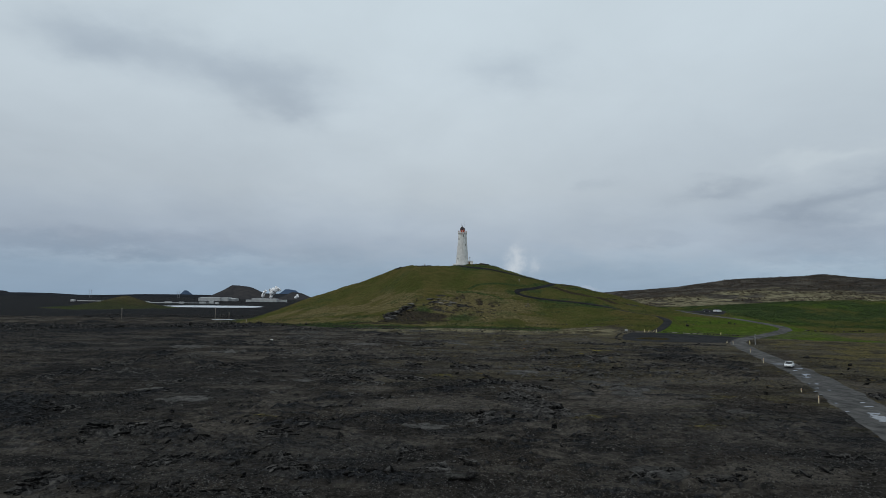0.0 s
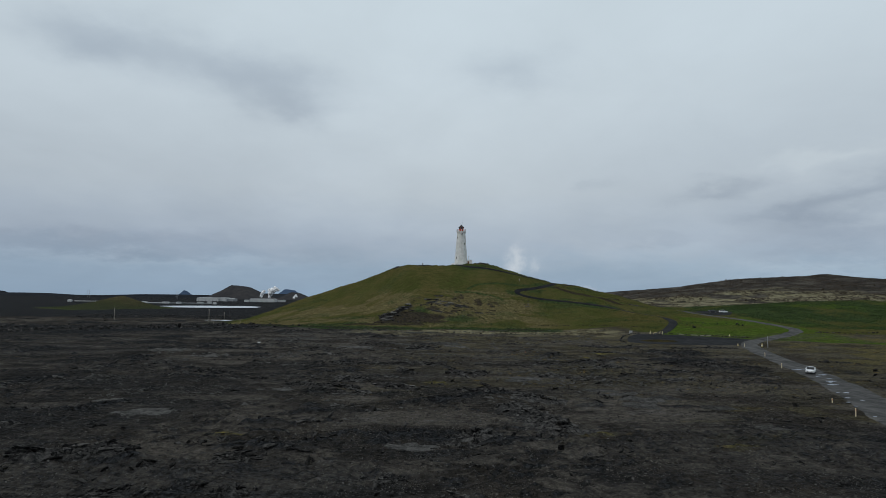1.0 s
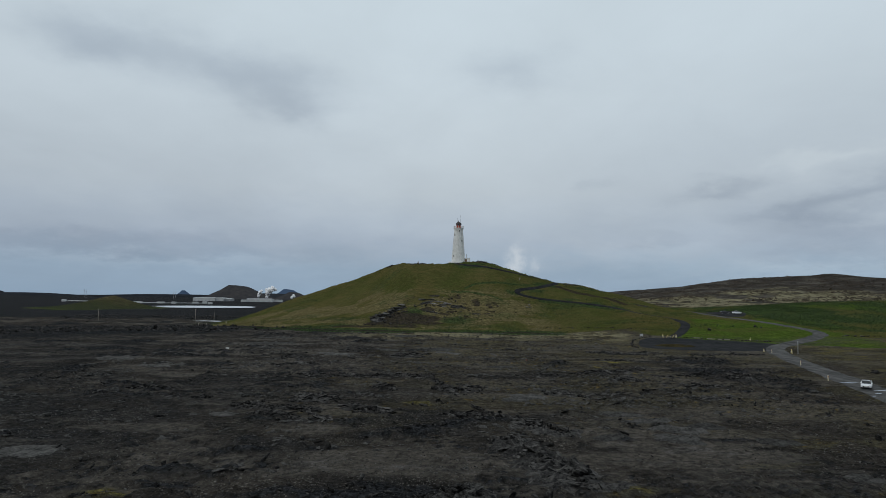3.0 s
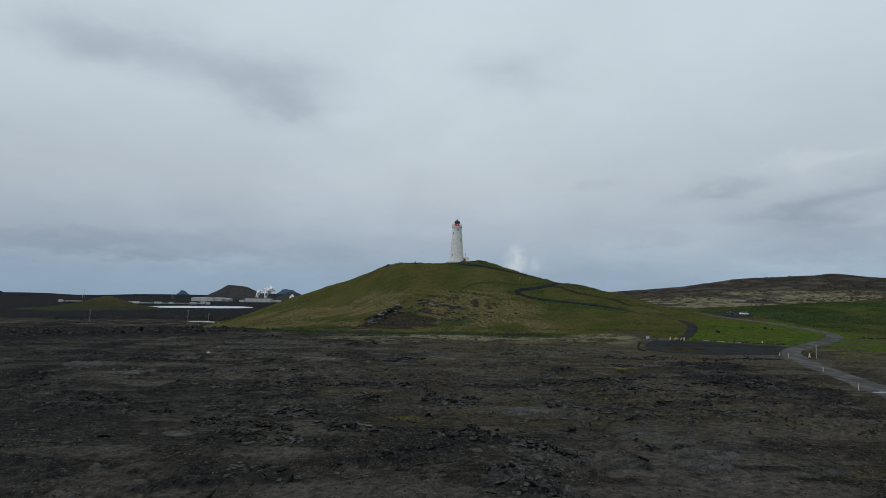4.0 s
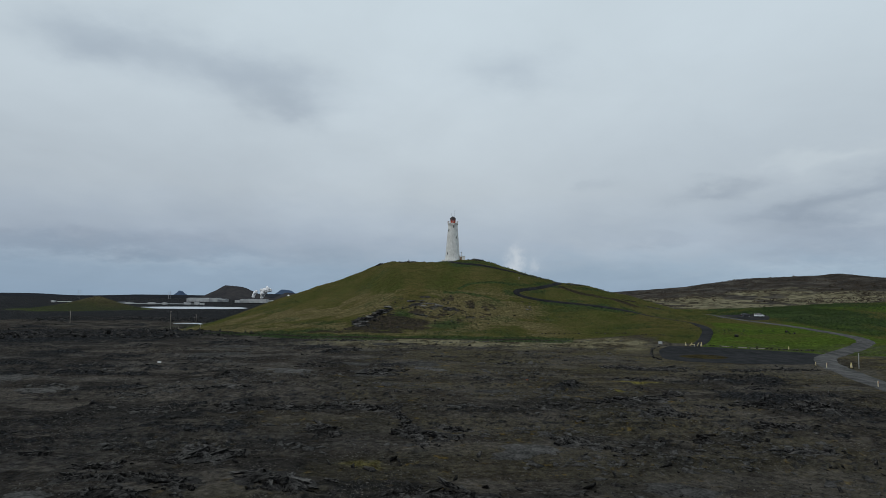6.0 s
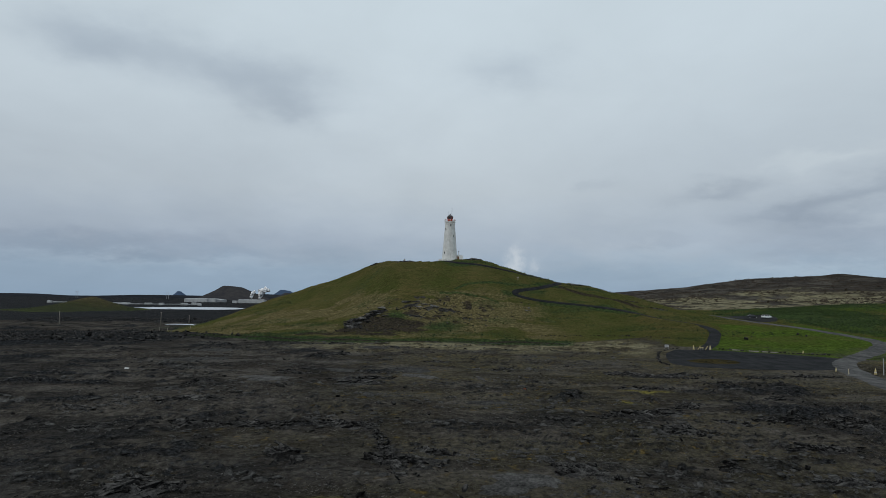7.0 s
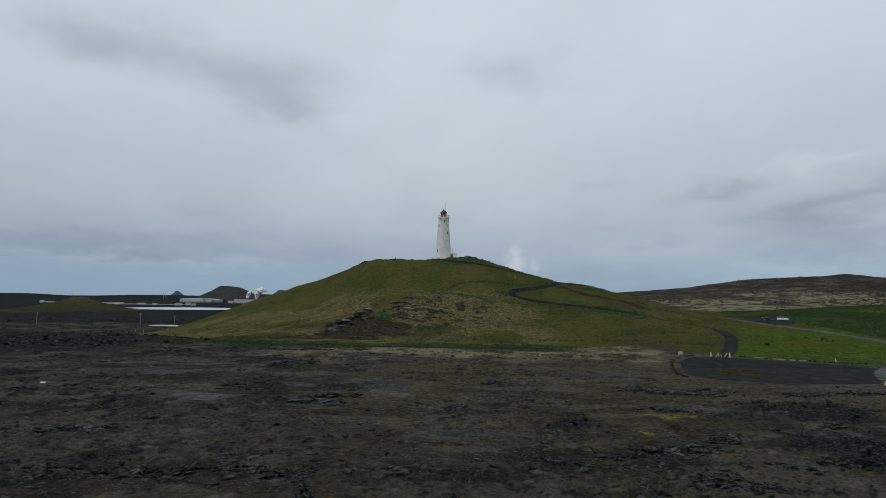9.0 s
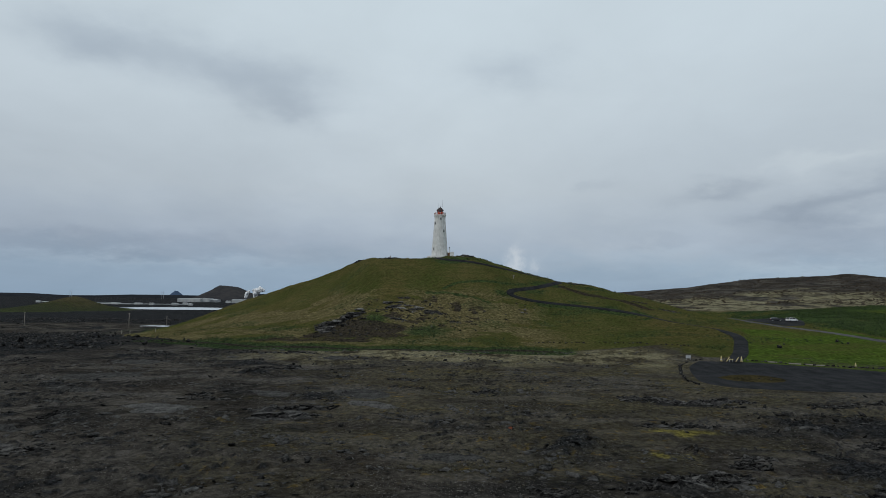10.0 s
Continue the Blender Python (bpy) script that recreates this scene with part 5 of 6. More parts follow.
def on_herbs(rnd, n):
    x, y = rnd.uniform(-120, 300, n * 8), rnd.uniform(296, 480, n * 8)
    (g, r, straw, lush), (lawn, moss, slab, soil) = zones(x, y)
    keep = (rnd.rand(len(x)) < lush * 0.6) & (road_gap(x, y) > 4.4) & (soil < 0.3)
    return x[keep][:n], y[keep][:n]


def on_turf(rnd, n):
    x, y = rnd.uniform(-140, 130, n * 3), rnd.uniform(298, 500, n * 3)
    keep = (green(x, y) > 0.7) & (road_gap(x, y) > 4.6) & (rnd.rand(len(x)) < ease(0.35, 0.6, fbm(x / 9, y / 9, 73, 4)))
    return x[keep][:n], y[keep][:n]


strewn("herb_growth", 16000, on_herbs, (0.4, 1.1), BLADES, M_HERB, "lush green herbs and low shrubs", "herbs", sink=0.5, tilt=8, seed=6)


def on_knoll(rnd, n):
    x, y = rnd.uniform(176, 420, n * 4), rnd.uniform(300, 520, n * 4)
    keep = (zones(x, y)[0][3] > 0.4) & (road_gap(x, y) > 5) & (rnd.rand(n * 4) < ease(0.42, 0.62, fbm(x / 14, y / 10, 74, 4)))
    return x[keep][:n], y[keep][:n]


strewn("shrub_growth", 14000, on_knoll, (0.4, 1.1), BLADES, M_SHRUB, "dense low green shrubs over the knoll", "shrubs", sink=0.5, tilt=10, seed=8)
strewn("grass_tufts", 26000, on_turf, (0.22, 0.6), BLADES, M_HAY, "coarse dry grass tufts on the hillside", "grass", sink=0.5, tilt=8, seed=7)

# ---- car park furniture ----
for i in range(34):
    c, _ = smooth_chain(((88, 277.5), (83, 274), (79, 268), (76, 261), (72, 249), (69, 239), (72.5, 232), (84, 228)), 1.45)
    if i >= len(c):
        break
    f = RNG.uniform(0.55, 1.1)
    b = new("boulder", BLOCKS[i % 8])
    b.matrix_basis = at(c[i][0] - 0.5 + RNG.normal(0, 0.2), c[i][1] + RNG.normal(0, 0.2), 0.12 * f, RNG.uniform(-20, 20), RNG.uniform(-20, 20), RNG.uniform(0, 360)) @ Matrix.Diagonal((f, f, f, 1))
    tagged(b, "dark lava boulder edging the car park", "boulder", "boulders along the car park")
for i in range(30):
    c, _ = smooth_chain(((99.5, 275.2), (110, 269.8), (120, 266.5), (130, 263.5)), 1.1)
    if i >= len(c):
        break
    f = RNG.uniform(0.6, 1.1)
    b = new("boulder", BLOCKS[(i + 3) % 8])
    b.matrix_basis = at(c[i][0], c[i][1] + RNG.normal(0, 0.25), 0.1 * f, RNG.uniform(-20, 20), RNG.uniform(-20, 20), RNG.uniform(0, 360)) @ Matrix.Diagonal((f, f, f, 1))
    tagged(b, "dark lava boulder edging the lawn", "boulder", "boulders along the lawn")
for i, (x, y, l, rz) in enumerate(((104.5, 272.2, 2.2, -26), (109.0, 269.8, 2.8, -22), (112.0, 268.6, 1.6, -14), (114.2, 267.6, 2.0, -19))):
    t = part("timber_beam", box(l, 0.3, 0.28, 0, 0, 0, 0.03), M_WOOD, m=at(x, y, 0.05, 0, RNG.uniform(-2, 2), rz))
    tagged(t, "bleached timber beam lying along the car park edge", "beam", "beams along the car park")
patch_sheet("island", ((78, 248), (83, 252.4), (89, 254.2), (93.5, 250), (93.2, 243.5), (89, 239.8), (82.5, 239.8), (78.5, 243)), (86, 247), M_ISLAND,
            "gravel island with moss in the car park", "traffic island", lift=0.13, rings=6)
outcrop(86, 247.5, 90.5, 243.5, 0.35, count=8, label="low heap of lava stones on the island", spread=0.7)


def stone_row(pts, gap, lo, hi, label, group):
    c, _ = smooth_chain(pts, gap)
    for q in c:
        if RNG.rand() < 0.3:
            continue
        f = RNG.uniform(lo, hi)
        b = new("field_stone", BLOCKS[RNG.randint(8)])
        b.matrix_basis = at(q[0] + RNG.normal(0, 0.3), q[1] + RNG.normal(0, 0.3), 0.08 * f, RNG.uniform(-15, 15), RNG.uniform(-15, 15), RNG.uniform(0, 360)) @ Matrix.Diagonal((f, f, f, 1))
        tagged(b, label, "stone", group)


stone_row(((50, 325), (60, 324), (71, 321.5), (78, 318), (87, 310.5), (97, 304)), 1.3, 0.5, 1.1, "dark field stone in an old sunken row", "stones of the old row")


stone_row(((168, 283), (184, 284), (202, 287)), 1.2, 0.7, 1.5, "dark lava stone in a row along the green", "stones along the green")


def notice_board(x, y):
    top = holder("notice_board", at(x, y, 0, 0, 0, -12) @ Matrix.Scale(0.85, 4), "white notice board on two posts beside car park", "sign")
    part("panel", box(1.5, 0.08, 1.0, 0, 0, 0.6, 0.02), M_SHED, top)
    for s in (-0.6, 0.6):
        part("post", box(0.1, 0.1, 1.7, s, 0.1, -0.1), M_GREY, top)
    for i in range(4):
        part("text_bar", box(1.1 - 0.25 * (i % 2), 0.01, 0.05, -0.05, -0.046, 1.45 - 0.2 * i), M_SHED_DARK, top)
    return top


notice_board(84.5, 277.8)


def traffic_cone(x, y, f=1.0, mat=None):
    top = holder("traffic_cone", at(x, y, 0.08) @ Matrix.Diagonal((f, f, f, 1)), "yellow traffic cone standing by the roadside", "traffic cone", "traffic cones")
    part("base", box(0.5, 0.5, 0.06, 0, 0, 0, 0.015), M_TYRE, top)
    part("cone", turned([(0.2, 0.05), (0.13, 0.5), (0.06, 0.95), (0.05, 1.0)], 12), mat or M_YELLOW, top, smooth=True)
    part("band", turned([(0.168, 0.35), (0.152, 0.46)], 12), M_WHITE, top, "white reflective band", smooth=True)
    return top


traffic_cone(91.6, 273.6, 1.5)
traffic_cone(96.4, 272.4, 1.5)
traffic_cone(112.0, 220.6, 1.5)
traffic_cone(122.9, 267.0, 1.0)
traffic_cone(106.3, 226.0, 1.0)
for x, y, rz in ((92.8, 273.3, 50), (95.0, 272.8, 55)):
    top = holder("barrier", at(x, y, 0.1, 0, 0, -14), "leaning yellow barrier plank on small foot", "barrier", "path barriers")
    part("plank", box(0.16, 0.06, 1.5, 0, 0, 0, 0.01, m=Matrix.Rotation(radians(32), 4, "Y")), M_YELLOW, top)
    part("foot", box(0.5, 0.4, 0.1, 0, 0, -0.04, 0.02), M_TYRE, top)
top = holder("barrier", at(93.9, 273.0, 0.1, 0, 0, -14), "low yellow crossbar barrier closing the path", "barrier", "path barriers")
part("plank", box(1.1, 0.06, 0.18, 0, 0, 0.6, 0.01), M_YELLOW, top)
for s in (-0.4, 0.4):
    part("leg", box(0.06, 0.3, 0.65, s, 0, -0.05), M_GREY, top)


def marker_post(x, y, h=1.2):
    top = holder("marker_post", at(x, y, -0.1), "slim cream road marker post at gravel edge", "post", "road marker posts")
    part("shaft", box(0.15, 0.1, h, 0, 0, 0, 0.02), M_CREAM, top)
    part("reflector", box(0.12, 0.03, 0.16, 0, -0.07, h - 0.32), M_ORANGE, top, "small orange reflector")
    return top


for x, y in ((63.5, 102.7), (86.0, 162.4), (96.6, 190.0), (106.6, 221.9), (75.6, 93), (84.5, 113.5)):
    marker_post(x, y, 1.35)
marker_post(67.6, 114.5, 0.85)
top = holder("signpost", at(114.2, 221.0, -0.1), "tall plain grey metal post beside road fork", "post")
part("shaft", rod((0, 0, 0), (0.05, 0, 3.9), 0.09, 8), M_GREY, top)
part("cap", box(0.2, 0.2, 0.05, 0.05, 0, 3.9), M_GREY, top)


def small_board(x, y):
    top = holder("waymarker", at(x, y, -0.1), "pale waymarker post with small board on the hillside", "waymarker")
    part("post", box(0.3, 0.3, 1.7, 0, 0, 0, 0.02), M_WOOD, top)
    part("board", box(0.9, 0.1, 0.6, 0, -0.2, 1.1, 0.02), M_WOOD, top)


small_board(54.3, 426.4)
top = holder("cairn", at(-14, 468, -0.1), "small pale stone cairn on the hilltop", "cairn")
part("pillar", turned([(0.55, 0), (0.5, 0.8), (0.35, 1.5), (0.2, 1.8)], 8), M_WOOD, top)
part("capstone", box(0.5, 0.5, 0.2, 0, 0, 1.75, 0.04), M_ROCK, top)

# dark boulders on the lawn
for x, y, f in ((121.2, 299, 2.2), (149, 313.8, 1.5), (149.5, 309, 1.3), (134, 318, 1.0), (128, 308, 0.8)):
    b = new("boulder", BLOCKS[int(x) % 8])
    b.matrix_basis = at(x, y, 0.12 * f, 8, -10, x * 40) @ Matrix.Diagonal((f, f, f, 1))
    tagged(b, "single dark boulder lying on the green lawn", "boulder", "boulders on the lawn")


# ---- vehicles ----
def car(m, paint, label, length=4.25, width=1.78, height=1.48, suv=0.0):
    top = holder("car", m, label, "car", "parked cars")
    hl, hw = length / 2, width / 2
    belt = 0.92 + 0.1 * suv
    # sections along the car: y, half width, sill height, belt height
    body = bmesh.new()
    secs = [(-hl, 0.72, 0.40, 0.62), (-hl + 0.12, 0.92, 0.30, 0.74), (-hl + 0.5, 1.0, 0.24, 0.84), (-hl + 1.05, 1.0, 0.24, belt), (0, 1.0, 0.22, belt + 0.03),
            (hl - 0.7, 1.0, 0.26, belt + 0.06), (hl - 0.12, 0.94, 0.32, belt), (hl, 0.80, 0.42, belt - 0.14)]
    rows = []
    for yy, wf, lo, hi in secs:
        w = hw * wf
        rows.append([body.verts.new(p) for p in ((-w * 0.92, yy, lo), (-w, yy, lo + 0.16), (-w, yy, hi - 0.12), (-w * 0.93, yy, hi), (w * 0.93, yy, hi), (w, yy, hi - 0.12), (w, yy, lo + 0.16), (w * 0.92, yy, lo))])
    for a, b in zip(rows[:-1], rows[1:]):
        for i in range(8):
            body.faces.new((a[i], a[(i + 1) % 8], b[(i + 1) % 8], b[i]))
    body.faces.new(rows[0][::-1])
    body.faces.new(rows[-1])
    shell = part("body", body, paint, top, smooth=False)
    tail = hl - 0.25 if suv else hl - 0.45
    glass = [(-hl + 1.05, 0.90, belt - 0.02), (-hl + 1.75, 0.80, height - 0.06), (0.1, 0.78, height - 0.03), (tail - 0.55, 0.77, height - 0.07), (tail, 0.86, belt + 0.03)]
    cab = bmesh.new()
    rows = []
    for yy, wf, zz in glass:
        rows.append([cab.verts.new((sx * hw * (wf if zz > belt + 0.1 else 0.92), yy, z)) for sx, z in ((-1, zz), (1, zz))])
    low = [[cab.verts.new((sx * hw * 0.93, yy, belt - 0.05)) for sx in (-1, 1)] for yy, *_ in glass]
    for a, b in zip(rows[:-1], rows[1:]):
        cab.faces.new((a[0], a[1], b[1], b[0]))
    for i in range(len(glass) - 1):
        for sgn in (0, 1):
            cab.faces.new((rows[i][sgn], rows[i + 1][sgn], low[i + 1][sgn], low[i][sgn]))
    bmesh.ops.remove_doubles(cab, verts=cab.verts[:], dist=0.001)
    part("glazing", cab, M_PANE, top, "dark tinted windows")
    roof = bmesh.new()
    r = [[roof.verts.new((sx * hw * wf, yy, z)) for sx, z in ((-1, zz - 0.02), (-0.55, zz + 0.035), (0.55, zz + 0.035), (1, zz - 0.02))]
         for yy, wf, zz in ((-hl + 1.68, 0.81, height - 0.07), (0.1, 0.79, height - 0.03), (tail - 0.5, 0.785, height - 0.07))]
    for a, b in zip(r[:-1], r[1:]):
        for i in range(3):
            roof.faces.new((a[i], a[i + 1], b[i + 1], b[i]))
    bmesh.ops.solidify(roof, geom=roof.faces[:], thickness=0.03)
    part("roof", roof, paint, top)
    for sx in (-1, 1):
        for ya, yb, za, zb in ((-hl + 1.08, -hl + 1.72, belt - 0.02, height - 0.08), (0.25, 0.25, belt - 0.02, height - 0.06), (tail, tail - 0.52, belt, height - 0.09)):
            part("pillar", rod((sx * hw * 0.925, ya, za), (sx * hw * 0.815, yb, zb), 0.045, 5), paint, top)
        part("mirror", box(0.16, 0.1, 0.13, sx * (hw + 0.06), -hl + 1.35, belt + 0.02, 0.02), paint, top)
        part("headlight", box(0.36, 0.14, 0.15, sx * hw * 0.66, -hl + 0.10, 0.60, 0.03), M_LAMP, top, "clear headlamp")
        part("tail_lamp", box(0.24, 0.08, 0.22, sx * hw * 0.76, hl - 0.06, belt - 0.3, 0.02), M_RED, top, "red tail lamp")
        for yy in (-hl + 0.82, hl - 0.85):
            w = part("wheel", turned([(0.22, -0.11), (0.32, -0.09), (0.32, 0.09), (0.22, 0.11)], 16), M_TYRE, top, m=pose(sx * (hw - 0.1), yy, 0.32, 0, 90, 0))
            part("rim", turned([(0.21, -0.115), (0.19, -0.10), (0.19, 0.10), (0.21, 0.115)], 12), M_GREY, w, "grey wheel rim")
    part("grille", box(width * 0.62, 0.05, 0.16, 0, -hl - 0.01, 0.40, 0.02), M_TYRE, top, "black lower grille")
    part("number_plate", box(0.5, 0.02, 0.11, 0, -hl - 0.04, 0.46), M_WHITE, top)
    return top


car(at(87.3, 152.6, 0.12, 0, 0, -38), M_CARWHITE, "white hatchback standing on the gravel road by puddles")
car(at(176.0, 386.0, 0.10, 0, 0, 104) @ Matrix.Scale(1.12, 4), M_CARWHITE, "white estate car parked on dark gravel", 4.7, 1.85, 1.62, 1.0)
car(at(170.4, 389.0, 0.10, 0, 0, 75) @ Matrix.Scale(1.08, 4), M_CARDARK, "dark car parked beside a white one", 4.5, 1.82, 1.6, 1.0)


# ---- puddles on the road ----
def puddle(x, y, a, b, rz):
    n = 56
    bm = bmesh.new()
    c, s = math.cos(radians(rz)), math.sin(radians(rz))
    seed = RNG.randint(100)
    ring = []
    for i in range(n):
        t = 2 * math.pi * i / n
        f = 0.15 + 1.4 * float(fbm(2 + math.cos(t) * 2.2, 2 + math.sin(t) * 2.2, seed, 4, 0.65))
        px, py = a * f * math.cos(t), b * f * math.sin(t)
        ring.append((x + c * px - s * py, y + s * px + c * py))
    z = max(float(on(px, py)) for px, py in ring) + 0.125
    top = [bm.verts.new((px, py, z)) for px, py in ring]
    bm.faces.new(top)
    low = [bm.verts.new((px, py, z - 0.1)) for px, py in ring]
    for i in range(n):
        bm.faces.new((top[i], low[i], low[(i + 1) % n], top[(i + 1) % n]))
    ob = part("puddle", bm, M_PUDDLE)
    tagged(ob, "shallow rain puddle in the gravel road", "puddle", "puddles on the road", "structure")


PUDDLES = ((88.3, 159.4, 2.3, 0.9, 5), (84.9, 146.0, 1.0, 0.6, 30), (88.0, 149.6, 1.5, 0.7, 20), (83.2, 139.1, 1.5, 0.9, 35), (80.6, 134.6, 1.4, 0.8, 20), (81.7, 142.9, 0.6, 0.4, 40), (76.7, 124.5, 0.8, 0.5, 50),
           (73.1, 118.8, 0.7, 0.4, 30), (70.2, 114.3, 0.5, 0.35, 10), (68.9, 110.7, 0.4, 0.3, 60), (75.0, 124.3, 0.5, 0.35, 30), (66.1, 102.3, 0.5, 0.3, 20), (63.0, 94.7, 0.5, 0.35, 30),
           (74.0, 116.4, 0.5, 0.35, 70), (71.0, 103.0, 0.8, 0.4, 30), (69.9, 99.7, 1.0, 0.45, 15), (65.0, 88.9, 2.4, 3.4, -12), (66.2, 93.6, 1.2, 0.8, 20), (85.8, 143.6, 0.7, 0.4, 10), (82.0, 137.4, 0.8, 0.4, 60))
for row in PUDDLES:
    puddle(*row)


# ---- litter on the plain ----
top = part("white_board", box(0.9, 0.6, 0.1, 0, 0, 0, 0.02), M_WHITE, m=at(-60.7, 216.2, 0.25, 12, 4, 15))
tagged(top, "flat white board lying on the lava gravel", "board")
top = part("plastic_crate", turned([(0.22, 0), (0.27, 0.26), (0.25, 0.26), (0.2, 0.04)], 10), M_RUST, m=at(26.2, 193.3, 0.02, 18, 0, 0))
tagged(top, "faded orange plastic tub dropped on gravel", "tub")


# ---- left side: poles, pond, fish farm, power plant ----
def utility_pole(x, y, h=11.0):
    top = holder("utility_pole", at(x, y, -0.3), "grey wooden utility pole standing in the black lava", "utility pole", "utility poles")
    part("shaft", turned([(0.26, 0), (0.2, h * 0.6), (0.16, h)], 8), M_WOOD, top, smooth=True)
    part("crossarm", box(1.6, 0.14, 0.14, 0, 0, h - 0.5), M_WOOD, top)
    for s in (-0.65, 0.0, 0.65):
        part("insulator", turned([(0.06, h - 0.36), (0.09, h - 0.28), (0.04, h - 0.1)], 6), M_WHITE, top)
    return top


utility_pole(-313.9, 592, 11.4)
utility_pole(-198.8, 529.5, 12.0)
utility_pole(-236, 669, 8.0)
for i, (x, y) in enumerate(((-172, 470), (-163, 462), (-152, 470))):
    p = part("fence_post", box(0.25, 0.25, 2.2, 0, 0, -0.2, 0.02), M_WOOD, m=at(x, y))
    tagged(p, "short weathered wooden post in rough ground", "post", "posts by the lava edge")

patch_sheet("water", ((-246, 640), (-234, 616), (-224, 603), (-214, 594), (-209, 597), (-210, 612), (-215, 636), (-226, 650), (-240, 652)), (-224, 624), M_MILK,
            "small milky pale pond among dark lava", "pond", lift=0.0, rings=3, ragged=1.5, flat=-11.0)
patch_sheet("water_lagoon", ((-560, 1120), (-520, 1098), (-470, 1092), (-420, 1092), (-380, 1096), (-345, 1120), (-350, 1190), (-390, 1262), (-450, 1268), (-520, 1250), (-556, 1190)), (-450, 1180),
            M_MILK, "long milky white lagoon on the far plain", "lagoon", lift=0.0, rings=3, ragged=4.0, flat=-9.3)


def shed(x, y, z, w, d, h, label, mat=None, ridge=0.8, doors=0, name="shed", group="far buildings"):
    """A long low building with a shallow gable."""
    top = holder(name, pose(x, y, z, 0, 0, 0), label, "building", group)
    part("wall", box(w, d, h, 0, 0, -1.0, 0.0), mat or M_SHED, top)
    bm = bmesh.new()
    a = [bm.verts.new(p) for p in ((-w / 2 - 0.4, -d / 2 - 0.4, h - 1), (w / 2 + 0.4, -d / 2 - 0.4, h - 1), (w / 2 + 0.4, d / 2 + 0.4, h - 1), (-w / 2 - 0.4, d / 2 + 0.4, h - 1),
                                   (-w / 2 - 0.4, 0, h - 1 + ridge), (w / 2 + 0.4, 0, h - 1 + ridge))]
    for q in ((0, 1, 5, 4), (2, 3, 4, 5), (0, 4, 3), (1, 2, 5), (0, 3, 2, 1)):
        bm.faces.new([a[i] for i in q])
    part("roof", bm, M_SHED, top, "pale shallow metal roof")
    for i in range(doors):
        xx = -w / 2 + w * (i + 0.5) / doors
        part("door", box(min(3.0, w / doors * 0.3), 0.2, h * 0.35, xx, -d / 2 - 0.12, -0.9), M_SHED_DARK, top, "grey roller door")
    return top


shed(-762, 1995, -9, 70, 50, 10.5, "large pale power station hall on the plain", doors=6, name="power_station", ridge=1.5)
shed(-710, 2010, -9, 50, 40, 8.0, "lower stepped wing of the power station", M_SHED_DARK, doors=5, name="power_station", ridge=2.0)
shed(-716, 2000, -9, 22, 40, 12.0, "tall middle block of the power station", name="power_station", ridge=0.6)
shed(-522, 1775, -7, 72, 24, 9.5, "long pale industrial hall with grey front", M_SHED, doors=5, name="industrial_hall")
shed(-566, 1765, -7, 14, 12, 5.5, "small pale shed beside the hall")
shed(-478, 1800, -7, 26, 14, 6.0, "small pale shed near the steam wells")
for x, y, w, h in ((-735, 1500, 12, 4.5), (-690, 1520, 16, 4), (-640, 1480, 9, 4), (-600, 1510, 14, 5), (-585, 1530, 10, 5.5), (-560, 1500, 8, 4), (-820, 1560, 10, 4), (-870, 1600, 12, 5), (-905, 1620, 8, 4), (-1010, 1650, 9, 5)):
    shed(x, y, float(on(x, y)) + 0.8, w, 8, h, "small white tank shed on the far plain")
for x, y, w in ((-880, 1610, 190), (-690, 1490, 230)):
    bmx = part("pipeline", rod((x - w / 2, y, float(on(x - w / 2, y)) + 2.0), (x + w / 2, y + 10, float(on(x + w / 2, y + 10)) + 2.0), 1.0, 8), M_SHED, smooth=True)
    tagged(bmx, "pale insulated steam pipeline crossing the plain", "pipeline", "pipelines")
ribbon("track", ((-800, 872), (-700, 850), (-640, 815), (-600, 790)), (4, 4), M_ROAD, "pale gravel track across the far plain", "track", lift=0.3, ragged=0.4)


def far_cone(name, x, y, z, r_top, r_foot, h, mat, label, seed):
    bm = bmesh.new()
    n, rows = 48, []
    for k in range(13):
        f = k / 12
        r = r_foot + (r_top - r_foot) * f
        row = []
        for i in range(n):
            a = 2 * math.pi * i / n
            w = 1 + 0.22 * (float(fbm(3 + 1.7 * math.cos(a), 3 + 1.7 * math.sin(a), seed, 3)) - 0.5) + 0.05 * (float(fbm(a * 6, f * 5, seed + 1, 3)) - 0.5)
            row.append(bm.verts.new((r * w * math.cos(a), r * w * math.sin(a), h * (0.75 * f + 0.25 * f * f) * (1 - 0.12 * math.cos(a + 0.6) * f) + h * 0.05 * (float(fbm(3 * math.cos(a) + 9, 3 * math.sin(a) + f * 4, seed, 3)) - 0.5))))
        rows.append(row)
    for a, b in zip(rows[:-1], rows[1:]):
        for i in range(n):
            bm.faces.new((a[i], a[(i + 1) % n], b[(i + 1) % n], b[i]))
    bm.faces.new(rows[-1])
    ob = part(name, bm, mat, smooth=True, m=pose(x, y, z))
    return tagged(ob, label, "hill", kind="structure")


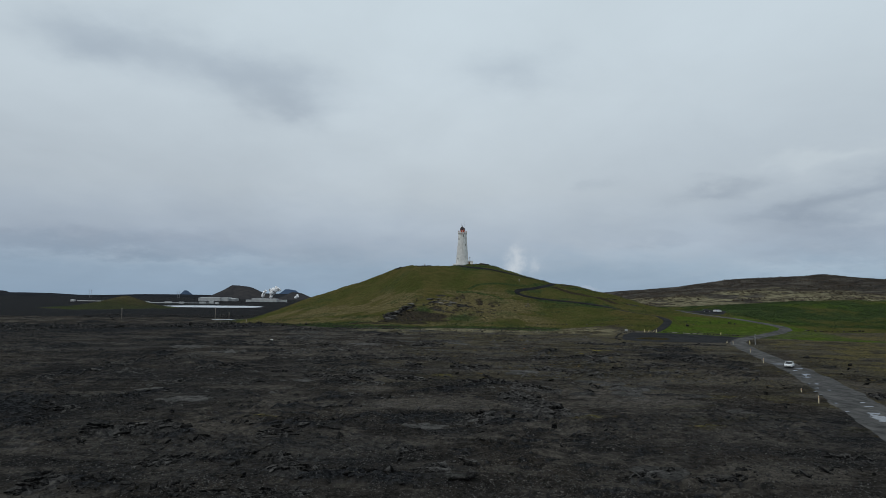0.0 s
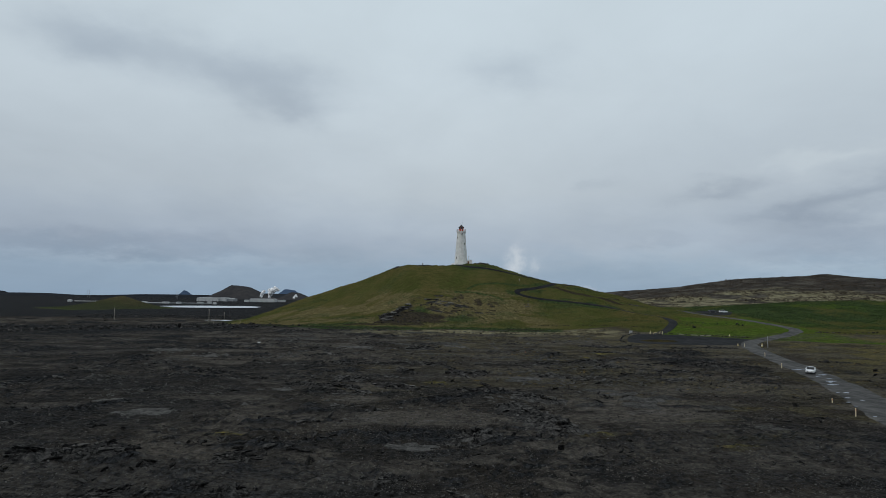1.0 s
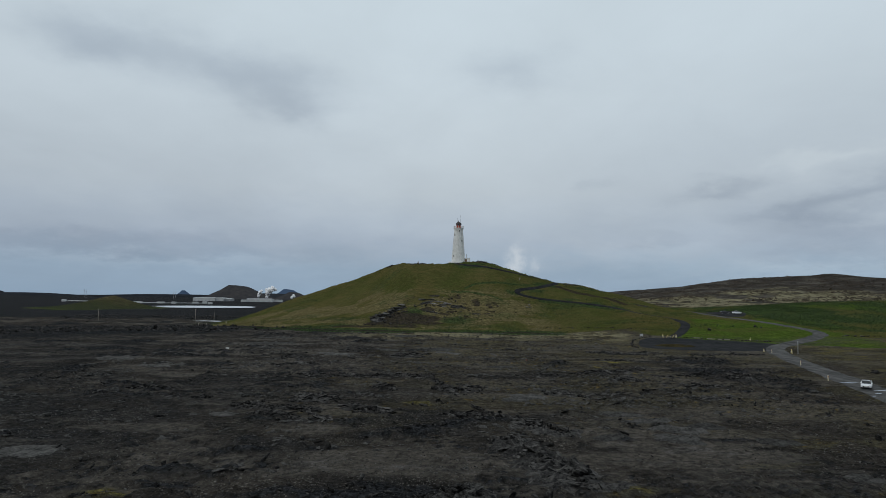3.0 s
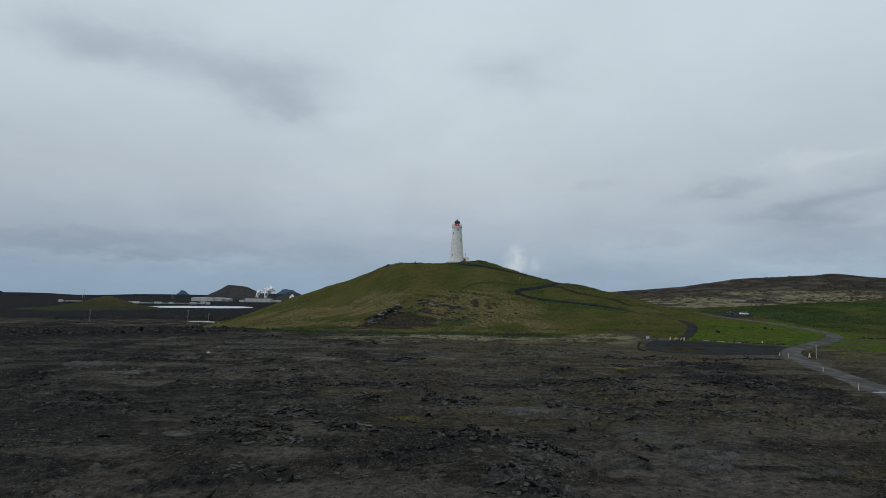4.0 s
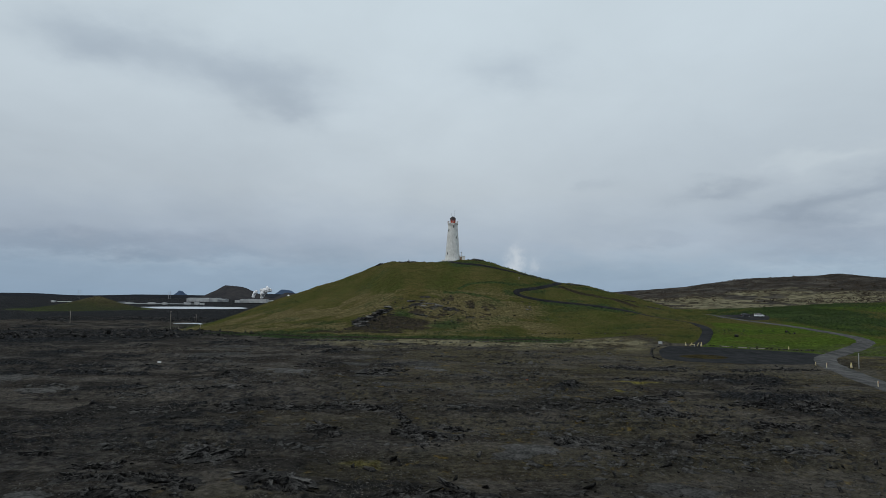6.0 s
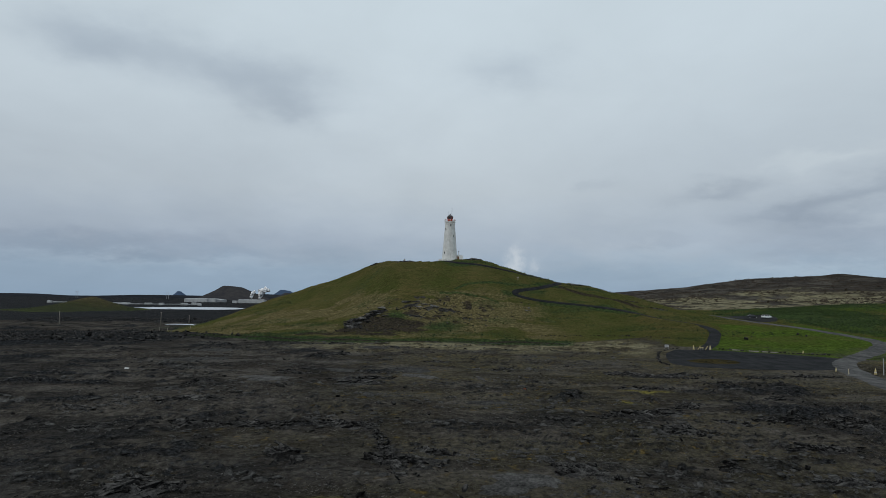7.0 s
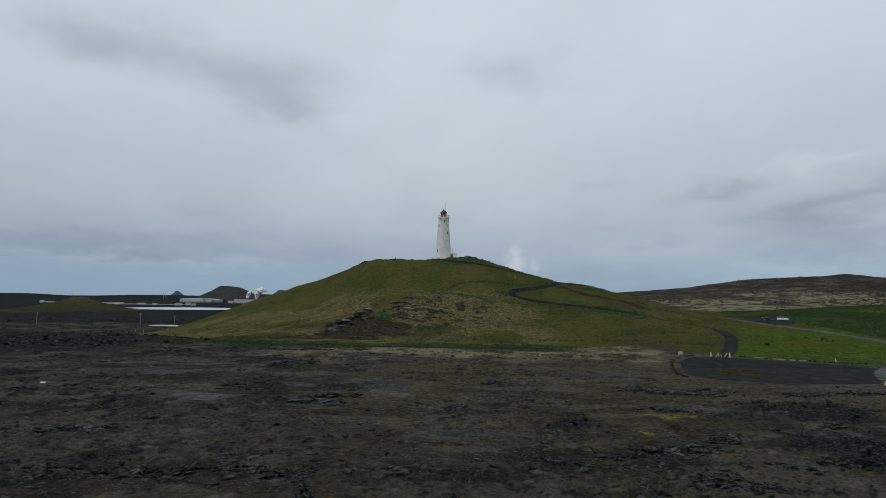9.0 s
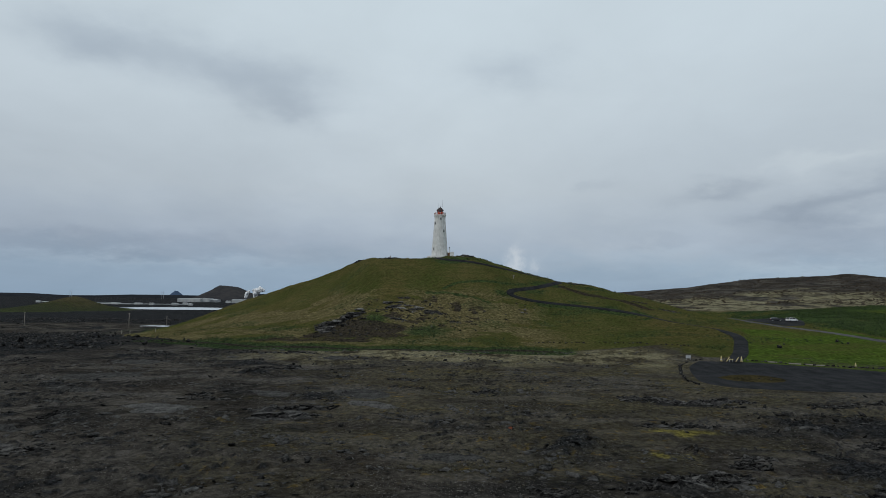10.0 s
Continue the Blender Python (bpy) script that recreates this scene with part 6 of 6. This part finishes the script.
far_cone("backdrop_cone", -985, 2950, -14, 50, 190, 62, M_HAZY_CONE, "dark scoria cone with flattened top on the horizon", 81)
far_cone("backdrop_cone_low", -700, 2900, -14, 26, 120, 34, M_HAZY_CONE, "low dark scoria hill beside the cone", 82)
far_cone("backdrop_hump", -1905, 4480, -10, 14, 60, 38, M_HAZE_HILL, "distant hill on the horizon in painted haze blue", 83)
far_cone("backdrop_hill", -1085, 4300, -10, 40, 130, 52, M_HAZE_HILL, "distant mountain behind the cone in painted haze blue", 84)
for x, y, r, h in ((-2560, 3700, 420, 14), (-2750, 3750, 90, 24), (-1700, 3900, 700, 12), (-900, 3300, 260, 24)):
    far_cone("backdrop_lava", x, y, -10, r * 0.35, r, h, M_FARLAVA, "low dark lava shield on the horizon", 85)


def pylon(x, y, h=24):
    top = holder("pylon", at(x, y, -0.5), "far slim twin-legged power pylon on the horizon", "pylon", "pylons")
    for s in (-4, 4):
        part("leg", rod((s, 0, 0), (s, 0, h), 0.45, 5), M_GREY, top)
    part("crossarm", rod((-8, 0, h * 0.84), (8, 0, h * 0.84), 0.35, 5), M_GREY, top)
    return top


pylon(-1606, 2750, 36)
pylon(-1204, 2750, 34)


# ---- steam ----
def steam(x, y, z, puffs, label, mat, seed, rough=0.42):
    """Billows of steam: soft lumps heaped along a drifting plume."""
    rnd = np.random.RandomState(seed)
    bm = bmesh.new()
    for px, pz, r in puffs:
        tmp = bmesh.ops.create_icosphere(bm, subdivisions=3, radius=r)["verts"]
        oy = rnd.uniform(-r, r) * 0.6
        for v in tmp:
            d = noise.fractal(v.co / r * 1.7 + Vector((px, pz, seed)), 0.9, 2.1, 5)
            v.co = v.co * (1 + rough * d) + Vector((px, oy, pz))
    ob = part("steam_plume", bm, mat, smooth=True, m=pose(x, y, z))
    return tagged(ob, label, "steam", "steam plumes", "stuff")


steam(-560, 1960, 0, [(-24, 8, 4.5), (-23, 14, 5), (-19, 20, 5.5), (-15, 25, 4), (2, 6, 4.5), (4, 13, 6), (6, 20, 7.5), (13, 27, 9), (22, 32, 8), (29, 29, 5), (1, 29, 4.5)], "white billowing geothermal steam beside power station", M_STEAM, 3)
steam(-470, 1930, 0, [(0, 5, 4), (4, 11, 4), (8, 8, 3)], "small white puff of geothermal steam", M_STEAM, 5)
